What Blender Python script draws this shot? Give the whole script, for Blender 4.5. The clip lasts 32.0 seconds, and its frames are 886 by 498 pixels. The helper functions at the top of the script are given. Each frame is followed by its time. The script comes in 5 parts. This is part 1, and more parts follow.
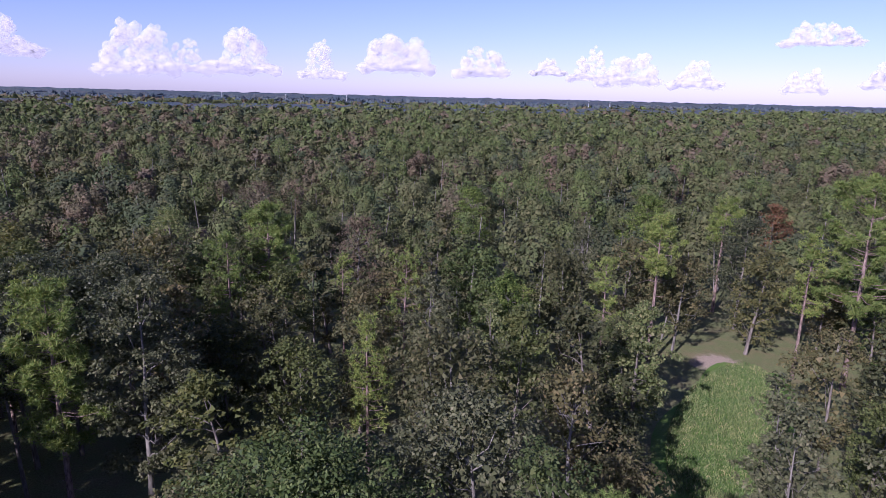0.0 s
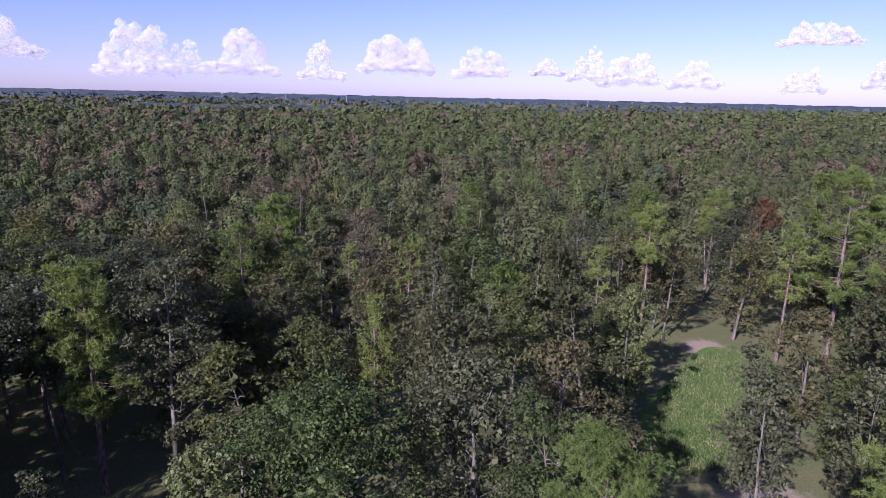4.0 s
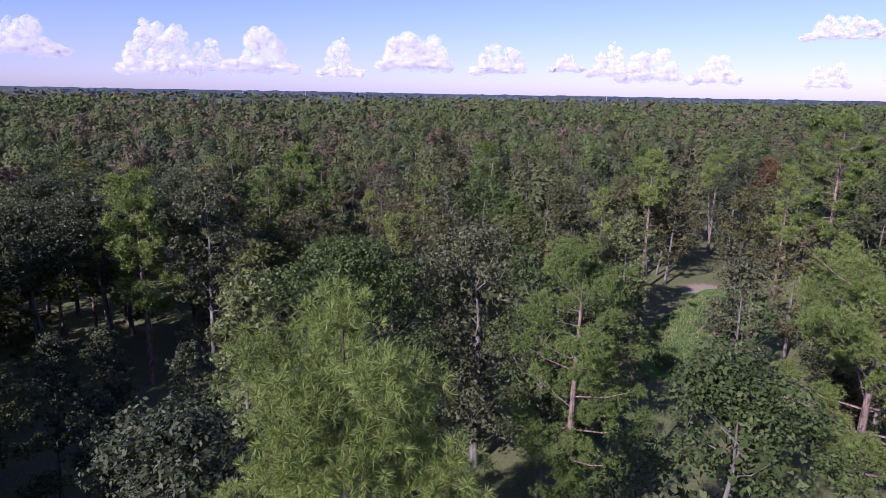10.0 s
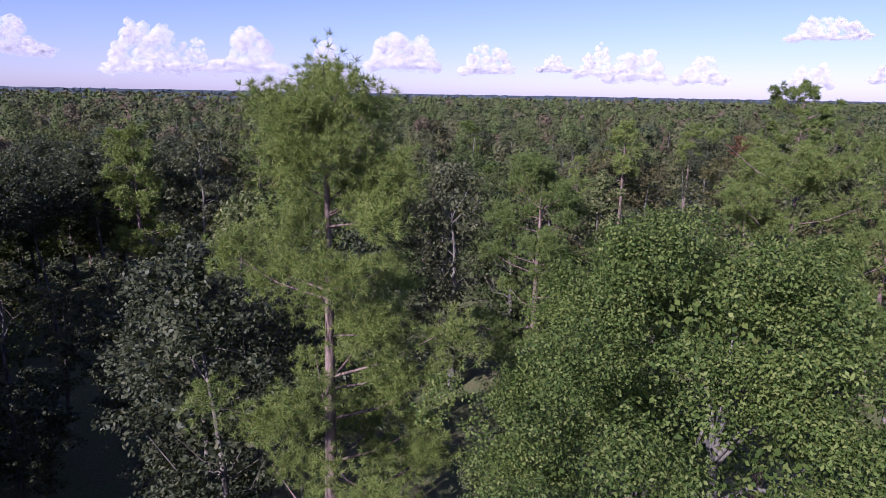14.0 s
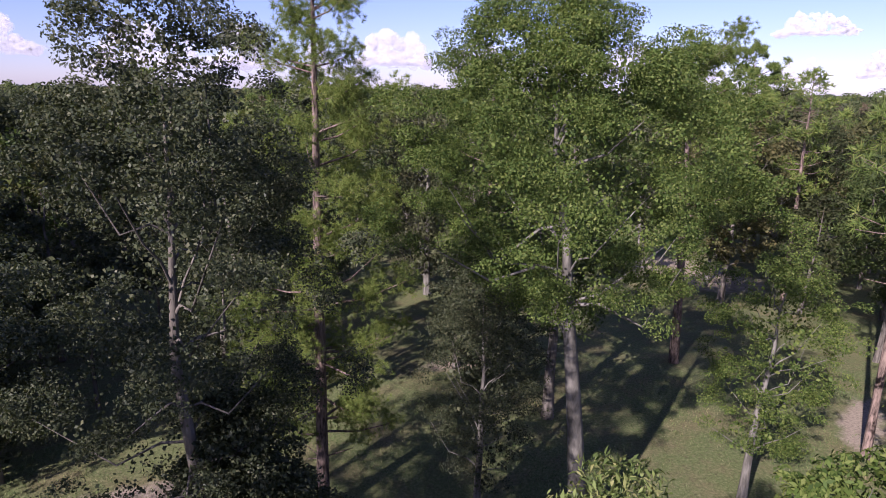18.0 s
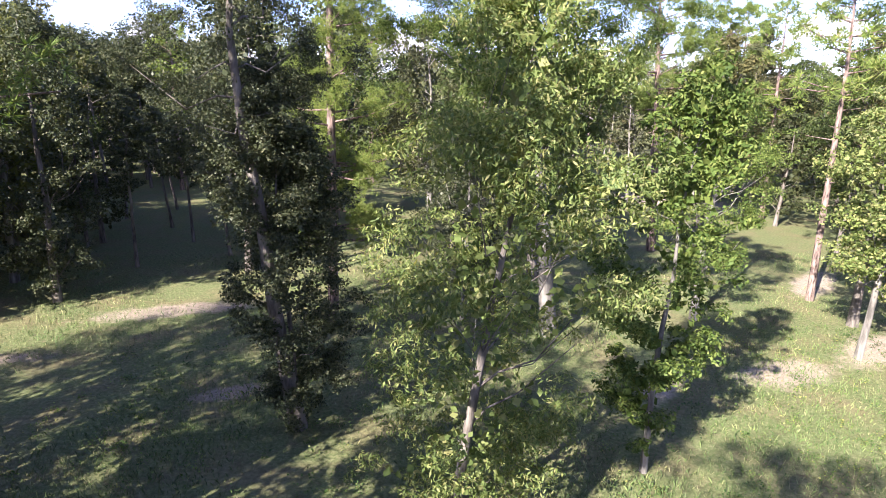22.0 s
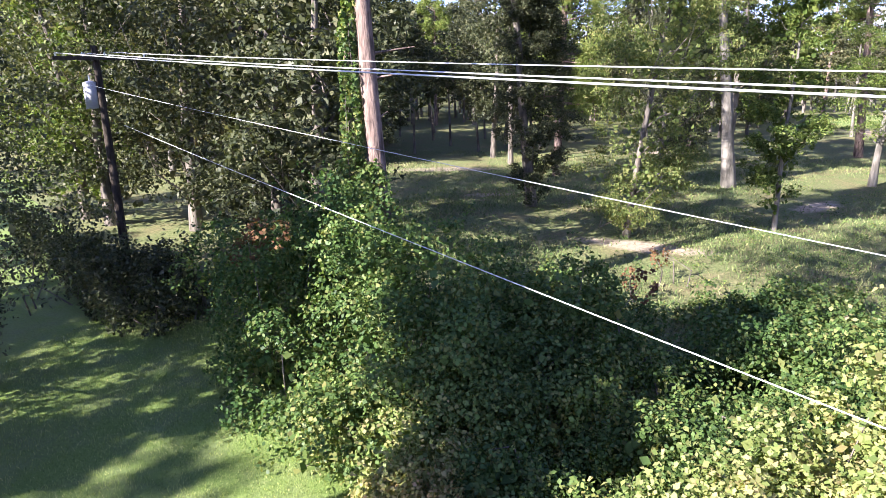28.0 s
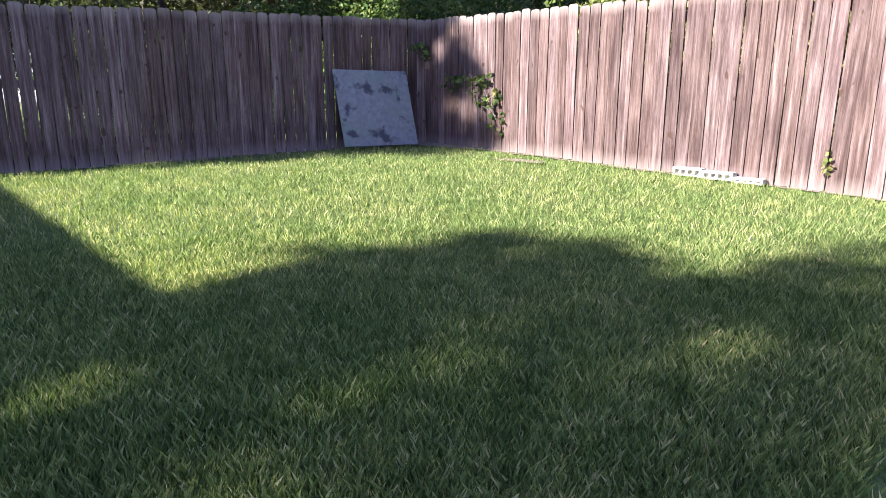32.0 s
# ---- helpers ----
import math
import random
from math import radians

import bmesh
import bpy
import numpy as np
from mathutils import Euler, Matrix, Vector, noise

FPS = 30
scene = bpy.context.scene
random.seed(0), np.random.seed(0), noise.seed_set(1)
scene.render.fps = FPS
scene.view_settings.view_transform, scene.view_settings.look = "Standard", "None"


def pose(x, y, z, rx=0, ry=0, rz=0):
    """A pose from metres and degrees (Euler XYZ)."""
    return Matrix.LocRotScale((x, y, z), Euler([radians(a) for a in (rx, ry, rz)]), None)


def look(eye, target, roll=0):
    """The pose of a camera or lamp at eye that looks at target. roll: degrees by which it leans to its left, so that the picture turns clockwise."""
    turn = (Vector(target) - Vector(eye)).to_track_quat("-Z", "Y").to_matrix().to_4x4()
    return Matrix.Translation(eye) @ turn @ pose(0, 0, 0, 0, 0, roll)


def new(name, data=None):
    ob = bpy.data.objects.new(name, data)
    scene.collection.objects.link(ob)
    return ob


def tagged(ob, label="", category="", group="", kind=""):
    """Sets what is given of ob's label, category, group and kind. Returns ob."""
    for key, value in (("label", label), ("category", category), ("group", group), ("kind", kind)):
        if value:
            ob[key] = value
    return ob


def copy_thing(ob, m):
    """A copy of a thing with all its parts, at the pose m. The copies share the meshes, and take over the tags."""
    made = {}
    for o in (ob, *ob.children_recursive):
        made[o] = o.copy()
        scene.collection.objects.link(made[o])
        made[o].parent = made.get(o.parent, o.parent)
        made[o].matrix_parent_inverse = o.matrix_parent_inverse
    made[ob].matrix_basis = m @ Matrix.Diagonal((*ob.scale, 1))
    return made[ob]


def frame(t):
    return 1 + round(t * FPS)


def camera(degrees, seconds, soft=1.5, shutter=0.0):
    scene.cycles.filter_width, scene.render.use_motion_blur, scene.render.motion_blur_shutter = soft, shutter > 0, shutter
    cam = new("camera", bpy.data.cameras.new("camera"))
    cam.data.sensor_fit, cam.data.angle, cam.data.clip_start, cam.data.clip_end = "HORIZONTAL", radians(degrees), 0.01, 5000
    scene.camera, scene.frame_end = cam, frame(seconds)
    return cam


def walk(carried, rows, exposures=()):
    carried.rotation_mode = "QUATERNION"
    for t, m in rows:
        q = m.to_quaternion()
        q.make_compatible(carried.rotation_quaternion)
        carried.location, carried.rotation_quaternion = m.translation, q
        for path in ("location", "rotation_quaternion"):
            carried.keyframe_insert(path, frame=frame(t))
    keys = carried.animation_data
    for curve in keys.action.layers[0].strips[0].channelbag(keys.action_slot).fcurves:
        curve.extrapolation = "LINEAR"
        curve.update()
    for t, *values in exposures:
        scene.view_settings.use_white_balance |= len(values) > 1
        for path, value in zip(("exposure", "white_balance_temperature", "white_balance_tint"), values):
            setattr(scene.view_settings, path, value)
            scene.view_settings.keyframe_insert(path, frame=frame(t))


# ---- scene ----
cam = camera(71.0, 32.0, soft=0.85)
PATH = [
    (0, (-4.355, 47.007, 34.397), (-4.161, 48.938, 33.914), 1.4),
    (1, (-4.851, 46.437, 34.383), (-4.667, 48.368, 33.896), 1.4),
    (2, (-4.735, 46.255, 34.338), (-4.551, 48.187, 33.855), 1.2),
    (3, (-4.804, 44.95, 34.217), (-4.61, 46.881, 33.738), 1.1),
    (3.5, (-4.967, 43.707, 34.123), (-4.771, 45.638, 33.643), 1.3),
    (5.5, (-4.967, 41.355, 33.021), (-4.779, 43.286, 32.535), 1.1),
    (6, (-4.883, 41.399, 32.261), (-4.665, 43.327, 31.776), 1.0),
    (7, (-5.026, 40.966, 30.944), (-4.879, 42.901, 30.461), 1.0),
    (7.5, (-5.058, 39.901, 30.725), (-5.013, 41.841, 30.24), 0.9),
    (8, (-5.005, 38.581, 30.457), (-4.933, 40.52, 29.972), 1.0),
    (9, (-4.904, 36.086, 29.491), (-4.792, 38.023, 29.005), 1.0),
    (10, (-4.826, 35.277, 27.921), (-4.689, 37.212, 27.431), 1.0),
    (10.5, (-4.808, 35.382, 26.98), (-4.593, 37.31, 26.493), 1.0),
    (11, (-4.915, 34.758, 26.467), (-4.649, 36.68, 25.982), 0.9),
    (12, (-4.808, 32.308, 26.366), (-4.608, 34.237, 25.878), 1.0),
    (13, (-4.382, 30.718, 25.404), (-4.204, 32.648, 24.913), 1.0),
    (13.5, (-4.375, 30.631, 24.666), (-4.201, 32.562, 24.177), 0.9),
    (15.5, (-3.907, 27.417, 22.615), (-3.736, 29.35, 22.131), 1.6),
    (16, (-3.763, 26.542, 21.824), (-3.603, 28.476, 21.337), 1.2),
    (16.5, (-3.603, 25.309, 21.051), (-3.446, 27.243, 20.566), 1.3),
    (17, (-3.447, 23.942, 20.343), (-3.287, 25.875, 19.855), 1.0),
    (17.5, (-3.38, 22.635, 19.769), (-3.2, 24.562, 19.265), 0.9),
    (18, (-3.446, 21.299, 18.823), (-3.249, 23.227, 18.329), 0.8),
    (18.5, (-3.431, 19.883, 17.976), (-3.238, 21.812, 17.481), 0.9),
    (19, (-3.275, 18.471, 17.049), (-3.084, 20.4, 16.558), 0.9),
    (19.5, (-3.073, 17.345, 16.104), (-2.884, 19.274, 15.612), 1.0),
    (20, (-2.978, 16.313, 15.153), (-2.785, 18.241, 14.66), 0.9),
    (20.5, (-2.955, 15.364, 13.896), (-2.777, 17.297, 13.417), 0.6),
    (21, (-2.94, 14.836, 12.694), (-2.778, 16.771, 12.213), 0.8),
    (21.5, (-2.974, 14.565, 12.0), (-2.817, 16.5, 11.516), 0.9),
    (22, (-2.996, 14.373, 11.861), (-2.836, 16.307, 11.377), 0.9),
    (22.5, (-3.193, 13.576, 11.795), (-3.039, 15.511, 11.314), 0.9),
    (23, (-3.067, 12.332, 11.953), (-2.928, 14.265, 11.458), 0.9),
    (23.5, (-2.986, 11.348, 11.528), (-2.843, 13.282, 11.036), 1.0),
    (24, (-3.02, 10.865, 10.771), (-2.871, 12.799, 10.284), 0.8),
    (24.5, (-2.919, 9.937, 10.09), (-2.776, 11.871, 9.602), 0.8),
    (26.5, (-2.85, 5.45, 8.5), (-2.716, 7.356, 7.909), 0.3),
    (27, (-3.014, 4.473, 8.003), (-2.863, 6.382, 7.428), 0.5),
    (27.5, (-2.857, 3.24, 7.17), (-2.997, 5.163, 6.639), -1.5),
    (28, (-1.944, 0.983, 7.011), (-2.471, 2.837, 6.477), -0.8),
    (28.5, (-1.559, -0.522, 6.258), (-2.126, 1.321, 5.727), -0.8),
    (29, (-1.169, -1.384, 5.287), (-1.755, 0.454, 4.759), -0.9),
    (29.5, (-0.851, -1.927, 4.261), (-1.447, -0.091, 3.736), -0.9),
    (30, (-0.757, -2.165, 3.182), (-1.35, -0.325, 2.668), -0.5),
    (30.5, (-0.759, -2.185, 2.099), (-1.346, -0.337, 1.61), -0.2),
    (31, (-0.759, -2.178, 1.264), (-1.354, -0.329, 0.786), -0.3),
    (31.5, (-0.703, -2.218, 0.997), (-1.297, -0.367, 0.529), -0.1),
    (32, (-0.627, -2.248, 0.686), (-1.23, -0.398, 0.226), 0.1),
]
walk(cam, [(t, look(eye, target, roll)) for t, eye, target, roll in PATH], exposures=[(0, 0.62, 5450, 34), (15, 0.62, 5450, 33), (18, 0.8, 5950, 26), (21, 2.0, 6200, 17), (24, 2.36, 6150, 13), (28, 2.4, 6100, 16), (29, 2.45, 6100, 17), (30.3, 2.25, 6100, 16), (31, 2.0, 6100, 15), (32, 1.98, 6100, 13)])

# world: a hazy afternoon sky, sun low behind the camera's left shoulder
SUN_EL, SUN_DIR = 30.0, Vector((-0.643, -0.766, 0))
world = bpy.data.worlds.new("world")
scene.world = world
world.use_nodes = True
wn = world.node_tree.nodes
sky = wn.new("ShaderNodeTexSky")
sky.sky_type, sky.sun_disc = "NISHITA", False
sky.sun_elevation, sky.sun_rotation = radians(SUN_EL), math.atan2(SUN_DIR.x, SUN_DIR.y)
sky.air_density, sky.dust_density, sky.ozone_density, sky.altitude = 1.0, 0.45, 2.2, 200
tint = wn.new("ShaderNodeMix")
tint.data_type, tint.blend_type = "RGBA", "MULTIPLY"
tint.inputs[0].default_value = 1.0
# haze: the air turns paler and more lavender towards the horizon
where, split, haze = wn.new("ShaderNodeTexCoord"), wn.new("ShaderNodeSeparateXYZ"), wn.new("ShaderNodeValToRGB")
haze.color_ramp.elements[0].position, haze.color_ramp.elements[0].color = 0.0, (0.87, 0.84, 1.26, 1)
middle = haze.color_ramp.elements.new(0.05)
middle.color = (0.81, 0.76, 1.08, 1)
haze.color_ramp.elements[2].position, haze.color_ramp.elements[2].color = 0.3, (0.81, 0.71, 0.95, 1)
world.node_tree.links.new(where.outputs["Generated"], split.inputs[0])
world.node_tree.links.new(split.outputs[2], haze.inputs[0])
world.node_tree.links.new(haze.outputs[0], tint.inputs[7])
world.node_tree.links.new(sky.outputs[0], tint.inputs[6])
world.node_tree.links.new(tint.outputs[2], wn["Background"].inputs[0])
wn["Background"].inputs[1].default_value = 0.09
sun = new("sun", bpy.data.lights.new("sun", "SUN"))
sun.data.energy, sun.data.angle, sun.data.color = 5.0, radians(0.6), (1.0, 0.93, 0.82)
sun.matrix_world = look(SUN_DIR * 100 * math.cos(radians(SUN_EL)) + Vector((0, 0, 100 * math.sin(radians(SUN_EL)))), (0, 0, 0))


# materials
def material(name, build, rough=0.8, spec=0.3):
    m = bpy.data.materials.new(name)
    m.use_nodes = True
    nt = m.node_tree
    b = nt.nodes["Principled BSDF"]
    b.inputs["Roughness"].default_value, b.inputs["Specular IOR Level"].default_value = rough, spec
    build(nt, b)
    return m


def ramp(nt, fac, stops):
    r = nt.nodes.new("ShaderNodeValToRGB")
    e = r.color_ramp.elements
    while len(e) < len(stops):
        e.new(0.5)
    for q, (at, c) in zip(e, stops):
        q.position, q.color = at, (*c, 1)
    nt.links.new(fac, r.inputs[0])
    return r.outputs[0]


def noise_of(nt, scale, detail=4, rough=0.6, coord="Object", stretch=(1, 1, 1), own=False):
    tc, mp, n = nt.nodes.new("ShaderNodeTexCoord"), nt.nodes.new("ShaderNodeMapping"), nt.nodes.new("ShaderNodeTexNoise")
    mp.inputs["Scale"].default_value = stretch
    n.inputs["Scale"].default_value, n.inputs["Detail"].default_value, n.inputs["Roughness"].default_value = scale, detail, rough
    nt.links.new(tc.outputs[coord], mp.inputs[0])
    nt.links.new(mp.outputs[0], n.inputs["Vector"])
    if own:
        n.noise_dimensions = "4D"
        mul, info = nt.nodes.new("ShaderNodeMath"), nt.nodes.new("ShaderNodeObjectInfo")
        mul.operation, mul.inputs[1].default_value = "MULTIPLY", 60.0
        nt.links.new(info.outputs["Random"], mul.inputs[0])
        nt.links.new(mul.outputs[0], n.inputs["W"])
    return n.outputs["Fac"]


def mixed(nt, fac, a, b, mode="MIX"):
    x = nt.nodes.new("ShaderNodeMix")
    x.data_type, x.blend_type = "RGBA", mode
    for sock, v in ((x.inputs[0], fac), (x.inputs[6], a), (x.inputs[7], b)):
        if isinstance(v, (int, float)):
            sock.default_value = v
        elif isinstance(v, tuple):
            sock.default_value = (*v, 1)
        else:
            nt.links.new(v, sock)
    return x.outputs[2]


def bumped(nt, b, height, strength=0.4, dist=0.02):
    u = nt.nodes.new("ShaderNodeBump")
    u.inputs["Strength"].default_value, u.inputs["Distance"].default_value = strength, dist
    nt.links.new(height, u.inputs["Height"])
    nt.links.new(u.outputs[0], b.inputs["Normal"])


def leaf_material(name, tones, rough=0.5, translucent=0.3, tint=None, drift=None):
    """Leaves: tone by leaf, a second drift by tree, part of the light passes through."""
    def build(nt, b):
        geo, info = nt.nodes.new("ShaderNodeNewGeometry"), nt.nodes.new("ShaderNodeObjectInfo")
        per_leaf = ramp(nt, geo.outputs["Random Per Island"], [(i / (len(tones) - 1), c) for i, c in enumerate(tones)])
        patch = ramp(nt, noise_of(nt, 0.35, 3), [(0.3, (0.72, 0.74, 0.7)), (0.7, (1.2, 1.16, 1.05))])
        col = mixed(nt, 1.0, per_leaf, patch, "MULTIPLY")
        if drift:
            col = mixed(nt, 1.0, col, ramp(nt, noise_of(nt, 0.1, 3, 0.7), drift), "MULTIPLY")
        if tint:
            col = mixed(nt, 1.0, col, ramp(nt, info.outputs["Random"], tint), "MULTIPLY")
        nt.links.new(col, b.inputs["Base Color"])
        tr, mx = nt.nodes.new("ShaderNodeBsdfTranslucent"), nt.nodes.new("ShaderNodeMixShader")
        nt.links.new(mixed(nt, 1.0, col, (1.5, 1.55, 0.75), "MULTIPLY"), tr.inputs[0])
        mx.inputs[0].default_value = translucent
        nt.links.new(b.outputs[0], mx.inputs[1])
        nt.links.new(tr.outputs[0], mx.inputs[2])
        nt.links.new(mx.outputs[0], nt.nodes["Material Output"].inputs[0])
    return material(name, build, rough + 0.1, 0.14)


TREE_TINT = [(0.0, (0.62, 0.68, 0.62)), (0.18, (1.05, 1.0, 0.95)), (0.34, (1.3, 1.08, 1.0)), (0.48, (0.9, 1.18, 0.72)), (0.62, (0.68, 0.76, 0.7)), (0.76, (1.3, 1.12, 1.1)), (0.9, (1.2, 1.22, 0.78)), (1.0, (0.75, 0.95, 0.72))]
M_OAK = leaf_material("oak_leaves", [(0.056, 0.063, 0.035), (0.074, 0.083, 0.043), (0.098, 0.104, 0.054), (0.13, 0.12, 0.07)], 0.45, 0.28, TREE_TINT)
# darkened tones: shade is put into the colour of trees standing in it
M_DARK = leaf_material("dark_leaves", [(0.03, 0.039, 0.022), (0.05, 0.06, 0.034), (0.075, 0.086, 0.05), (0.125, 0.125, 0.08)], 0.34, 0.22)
M_GREEN = leaf_material("green_leaves", [(0.042, 0.07, 0.018), (0.075, 0.115, 0.028), (0.12, 0.16, 0.042), (0.175, 0.2, 0.065)], 0.5, 0.25)
M_MID = leaf_material("mid_green_leaves", [(0.032, 0.05, 0.018), (0.054, 0.08, 0.027), (0.082, 0.112, 0.038), (0.125, 0.15, 0.058)], 0.45, 0.22)
M_LIGHT = leaf_material("pale_green_leaves", [(0.072, 0.098, 0.04), (0.122, 0.152, 0.06), (0.175, 0.2, 0.088), (0.25, 0.24, 0.125)], 0.45, 0.3)
M_WILLOW = leaf_material("willow_oak_leaves", [(0.078, 0.108, 0.038), (0.13, 0.172, 0.056), (0.19, 0.225, 0.082), (0.285, 0.27, 0.125)], 0.45, 0.32)
M_VINE = leaf_material("vine_leaves", [(0.045, 0.08, 0.03), (0.08, 0.13, 0.045), (0.125, 0.185, 0.062), (0.22, 0.215, 0.09)], 0.36, 0.28, None, [(0.34, (0.5, 0.65, 0.6)), (0.5, (1.0, 1.0, 0.95)), (0.66, (1.45, 1.3, 1.05))])
# paler tones: part of the sun on these shrubs is put into the colour
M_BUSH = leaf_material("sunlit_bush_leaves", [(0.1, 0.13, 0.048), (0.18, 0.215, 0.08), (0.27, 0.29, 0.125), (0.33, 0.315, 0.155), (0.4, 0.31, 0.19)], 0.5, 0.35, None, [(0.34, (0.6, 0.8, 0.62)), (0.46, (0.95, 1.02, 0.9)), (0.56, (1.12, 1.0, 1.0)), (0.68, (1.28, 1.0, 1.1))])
M_RED = leaf_material("rusty_leaves", [(0.12, 0.065, 0.04), (0.15, 0.075, 0.045), (0.13, 0.1, 0.05)], 0.6, 0.25)
M_PINE = leaf_material("pine_needles", [(0.095, 0.135, 0.04), (0.138, 0.185, 0.052), (0.185, 0.225, 0.07), (0.24, 0.235, 0.092)], 0.45, 0.25, [(0.0, (0.8, 0.88, 0.85)), (1.0, (1.1, 1.1, 1.0))])
M_GREY = leaf_material("grey_green_leaves", [(0.055, 0.062, 0.034), (0.078, 0.087, 0.047), (0.105, 0.112, 0.062), (0.15, 0.145, 0.09)], 0.45, 0.22)
FAR_DRIFT = [(0.3, (0.7, 0.8, 0.82)), (0.45, (1.12, 1.02, 1.0)), (0.55, (0.95, 1.05, 0.88)), (0.7, (1.15, 1.05, 1.05))]
M_FAR_OLIVE = leaf_material("far_olive_leaves", [(0.062, 0.072, 0.036), (0.082, 0.093, 0.045), (0.108, 0.112, 0.058)], 0.7, 0.1, None, FAR_DRIFT)
M_FAR_RUST = leaf_material("far_dusky_leaves", [(0.078, 0.062, 0.046), (0.105, 0.086, 0.062), (0.135, 0.112, 0.086)], 0.7, 0.1, None, FAR_DRIFT)
M_FAR_GREEN = leaf_material("far_green_leaves", [(0.058, 0.076, 0.032), (0.08, 0.1, 0.042), (0.108, 0.13, 0.052)], 0.7, 0.1, None, FAR_DRIFT)
M_FAR_DARK = leaf_material("far_dark_leaves", [(0.038, 0.05, 0.032), (0.054, 0.067, 0.04), (0.075, 0.088, 0.052)], 0.7, 0.1, None, FAR_DRIFT)


def bark(name, dark, light, scale=3.0):
    def build(nt, b):
        n = noise_of(nt, scale, 6, 0.65, "Object", (1, 1, 0.18))
        g = noise_of(nt, 0.6, 3, 0.5)
        col = mixed(nt, ramp(nt, g, [(0.4, (0, 0, 0)), (0.7, (0.5, 0.5, 0.5))]), ramp(nt, n, [(0.38, dark), (0.62, light)]), tuple(0.8 * v for v in light))
        nt.links.new(col, b.inputs["Base Color"])
        bumped(nt, b, n, 1.0, 0.06)
    return material(name, build, 0.9, 0.2)


M_BARK_PINE = bark("pine_bark", (0.04, 0.028, 0.025), (0.3, 0.215, 0.185), 9)
M_BARK_OAK = bark("oak_bark", (0.06, 0.05, 0.045), (0.22, 0.19, 0.165), 4)
M_POLE = bark("creosoted_pole", (0.018, 0.014, 0.012), (0.075, 0.06, 0.05), 8)
M_BARK_PALE = bark("pale_bark", (0.075, 0.068, 0.06), (0.245, 0.222, 0.198), 3)


SANDY = [(40.5, 121, 3.4, 2.8, 0.3), (30, 83, 5, 8, 0.5), (21, 41, 3.6, 1.5, 0.5), (-15, 48, 4.5, 1.1, 0.25), (-0.8, 27.6, 2.8, 0.9, -0.2), (8.5, 38, 2.2, 0.8, 0.9), (-9.5, 38, 1.6, 0.6, 0.3), (14.5, 28.5, 2.0, 1.2, 0.2), (-24, 41, 5, 0.9, 0.2), (2, 62, 3, 1, 0.3), (25, 52, 4, 1.2, 0.8), (14.5, 38.6, 2.6, 1.3, 0.3), (20, 33, 2.5, 1.0, 0.6)]


def ramp_clip(nt, value):
    """1 well inside a patch, 0 outside, with a soft ragged edge."""
    mr = nt.nodes.new("ShaderNodeMapRange")
    mr.inputs["From Min"].default_value, mr.inputs["From Max"].default_value = 1.45, 1.95
    mr.inputs["To Min"].default_value, mr.inputs["To Max"].default_value = 0.92, 0.0
    nt.links.new(value, mr.inputs["Value"])
    return mr.outputs["Result"]


def ground_build(nt, b):
    big, mid, fine = noise_of(nt, 0.05, 4), noise_of(nt, 0.35, 6, 0.65), noise_of(nt, 6.0, 5, 0.7)
    grass = ramp(nt, fine, [(0.25, (0.05, 0.07, 0.026)), (0.5, (0.118, 0.148, 0.056)), (0.75, (0.235, 0.245, 0.125))])
    straw = ramp(nt, fine, [(0.25, (0.09, 0.08, 0.042)), (0.6, (0.2, 0.175, 0.09)), (0.85, (0.34, 0.3, 0.18))])
    wild = mixed(nt, ramp(nt, mid, [(0.46, (0, 0, 0)), (0.64, (0.95, 0.95, 0.95))]), grass, straw)
    litter = ramp(nt, noise_of(nt, 2.2, 6, 0.75), [(0.52, (0, 0, 0)), (0.66, (0.6, 0.6, 0.6))])
    wild = mixed(nt, litter, wild, ramp(nt, fine, [(0.3, (0.05, 0.036, 0.024)), (0.7, (0.16, 0.118, 0.08))]))
    col = mixed(nt, ramp(nt, big, [(0.42, (0.75, 0.75, 0.75)), (0.62, (1.15, 1.15, 1.1))]), wild, straw)
    col = mixed(nt, 0.75, col, wild)
    # worn sandy places among the trees: (x, y, half length, half width, turn)
    soil = ramp(nt, fine, [(0.25, (0.18, 0.135, 0.1)), (0.55, (0.36, 0.285, 0.225)), (0.85, (0.52, 0.445, 0.37))])
    ragged = noise_of(nt, 0.9, 6, 0.7)
    for x, y, a, w, turn in SANDY:
        tc, mp, ln = nt.nodes.new("ShaderNodeTexCoord"), nt.nodes.new("ShaderNodeMapping"), nt.nodes.new("ShaderNodeVectorMath")
        mp.vector_type, ln.operation = "TEXTURE", "LENGTH"
        mp.inputs["Location"].default_value, mp.inputs["Rotation"].default_value, mp.inputs["Scale"].default_value = (x, y, 0), (0, 0, turn), (a, w, 1)
        add = nt.nodes.new("ShaderNodeMath")
        add.operation, add.inputs[1].default_value = "MULTIPLY_ADD", 1.6
        nt.links.new(tc.outputs["Object"], mp.inputs[0])
        nt.links.new(mp.outputs[0], ln.inputs[0])
        nt.links.new(ragged, add.inputs[0])
        nt.links.new(ln.outputs["Value"], add.inputs[2])
        col = mixed(nt, ramp_clip(nt, add.outputs[0]), col, soil)
    nt.links.new(col, b.inputs["Base Color"])
    bumped(nt, b, fine, 0.7, 0.08)


M_GROUND = material("woodland_ground", ground_build, 0.95, 0.15)


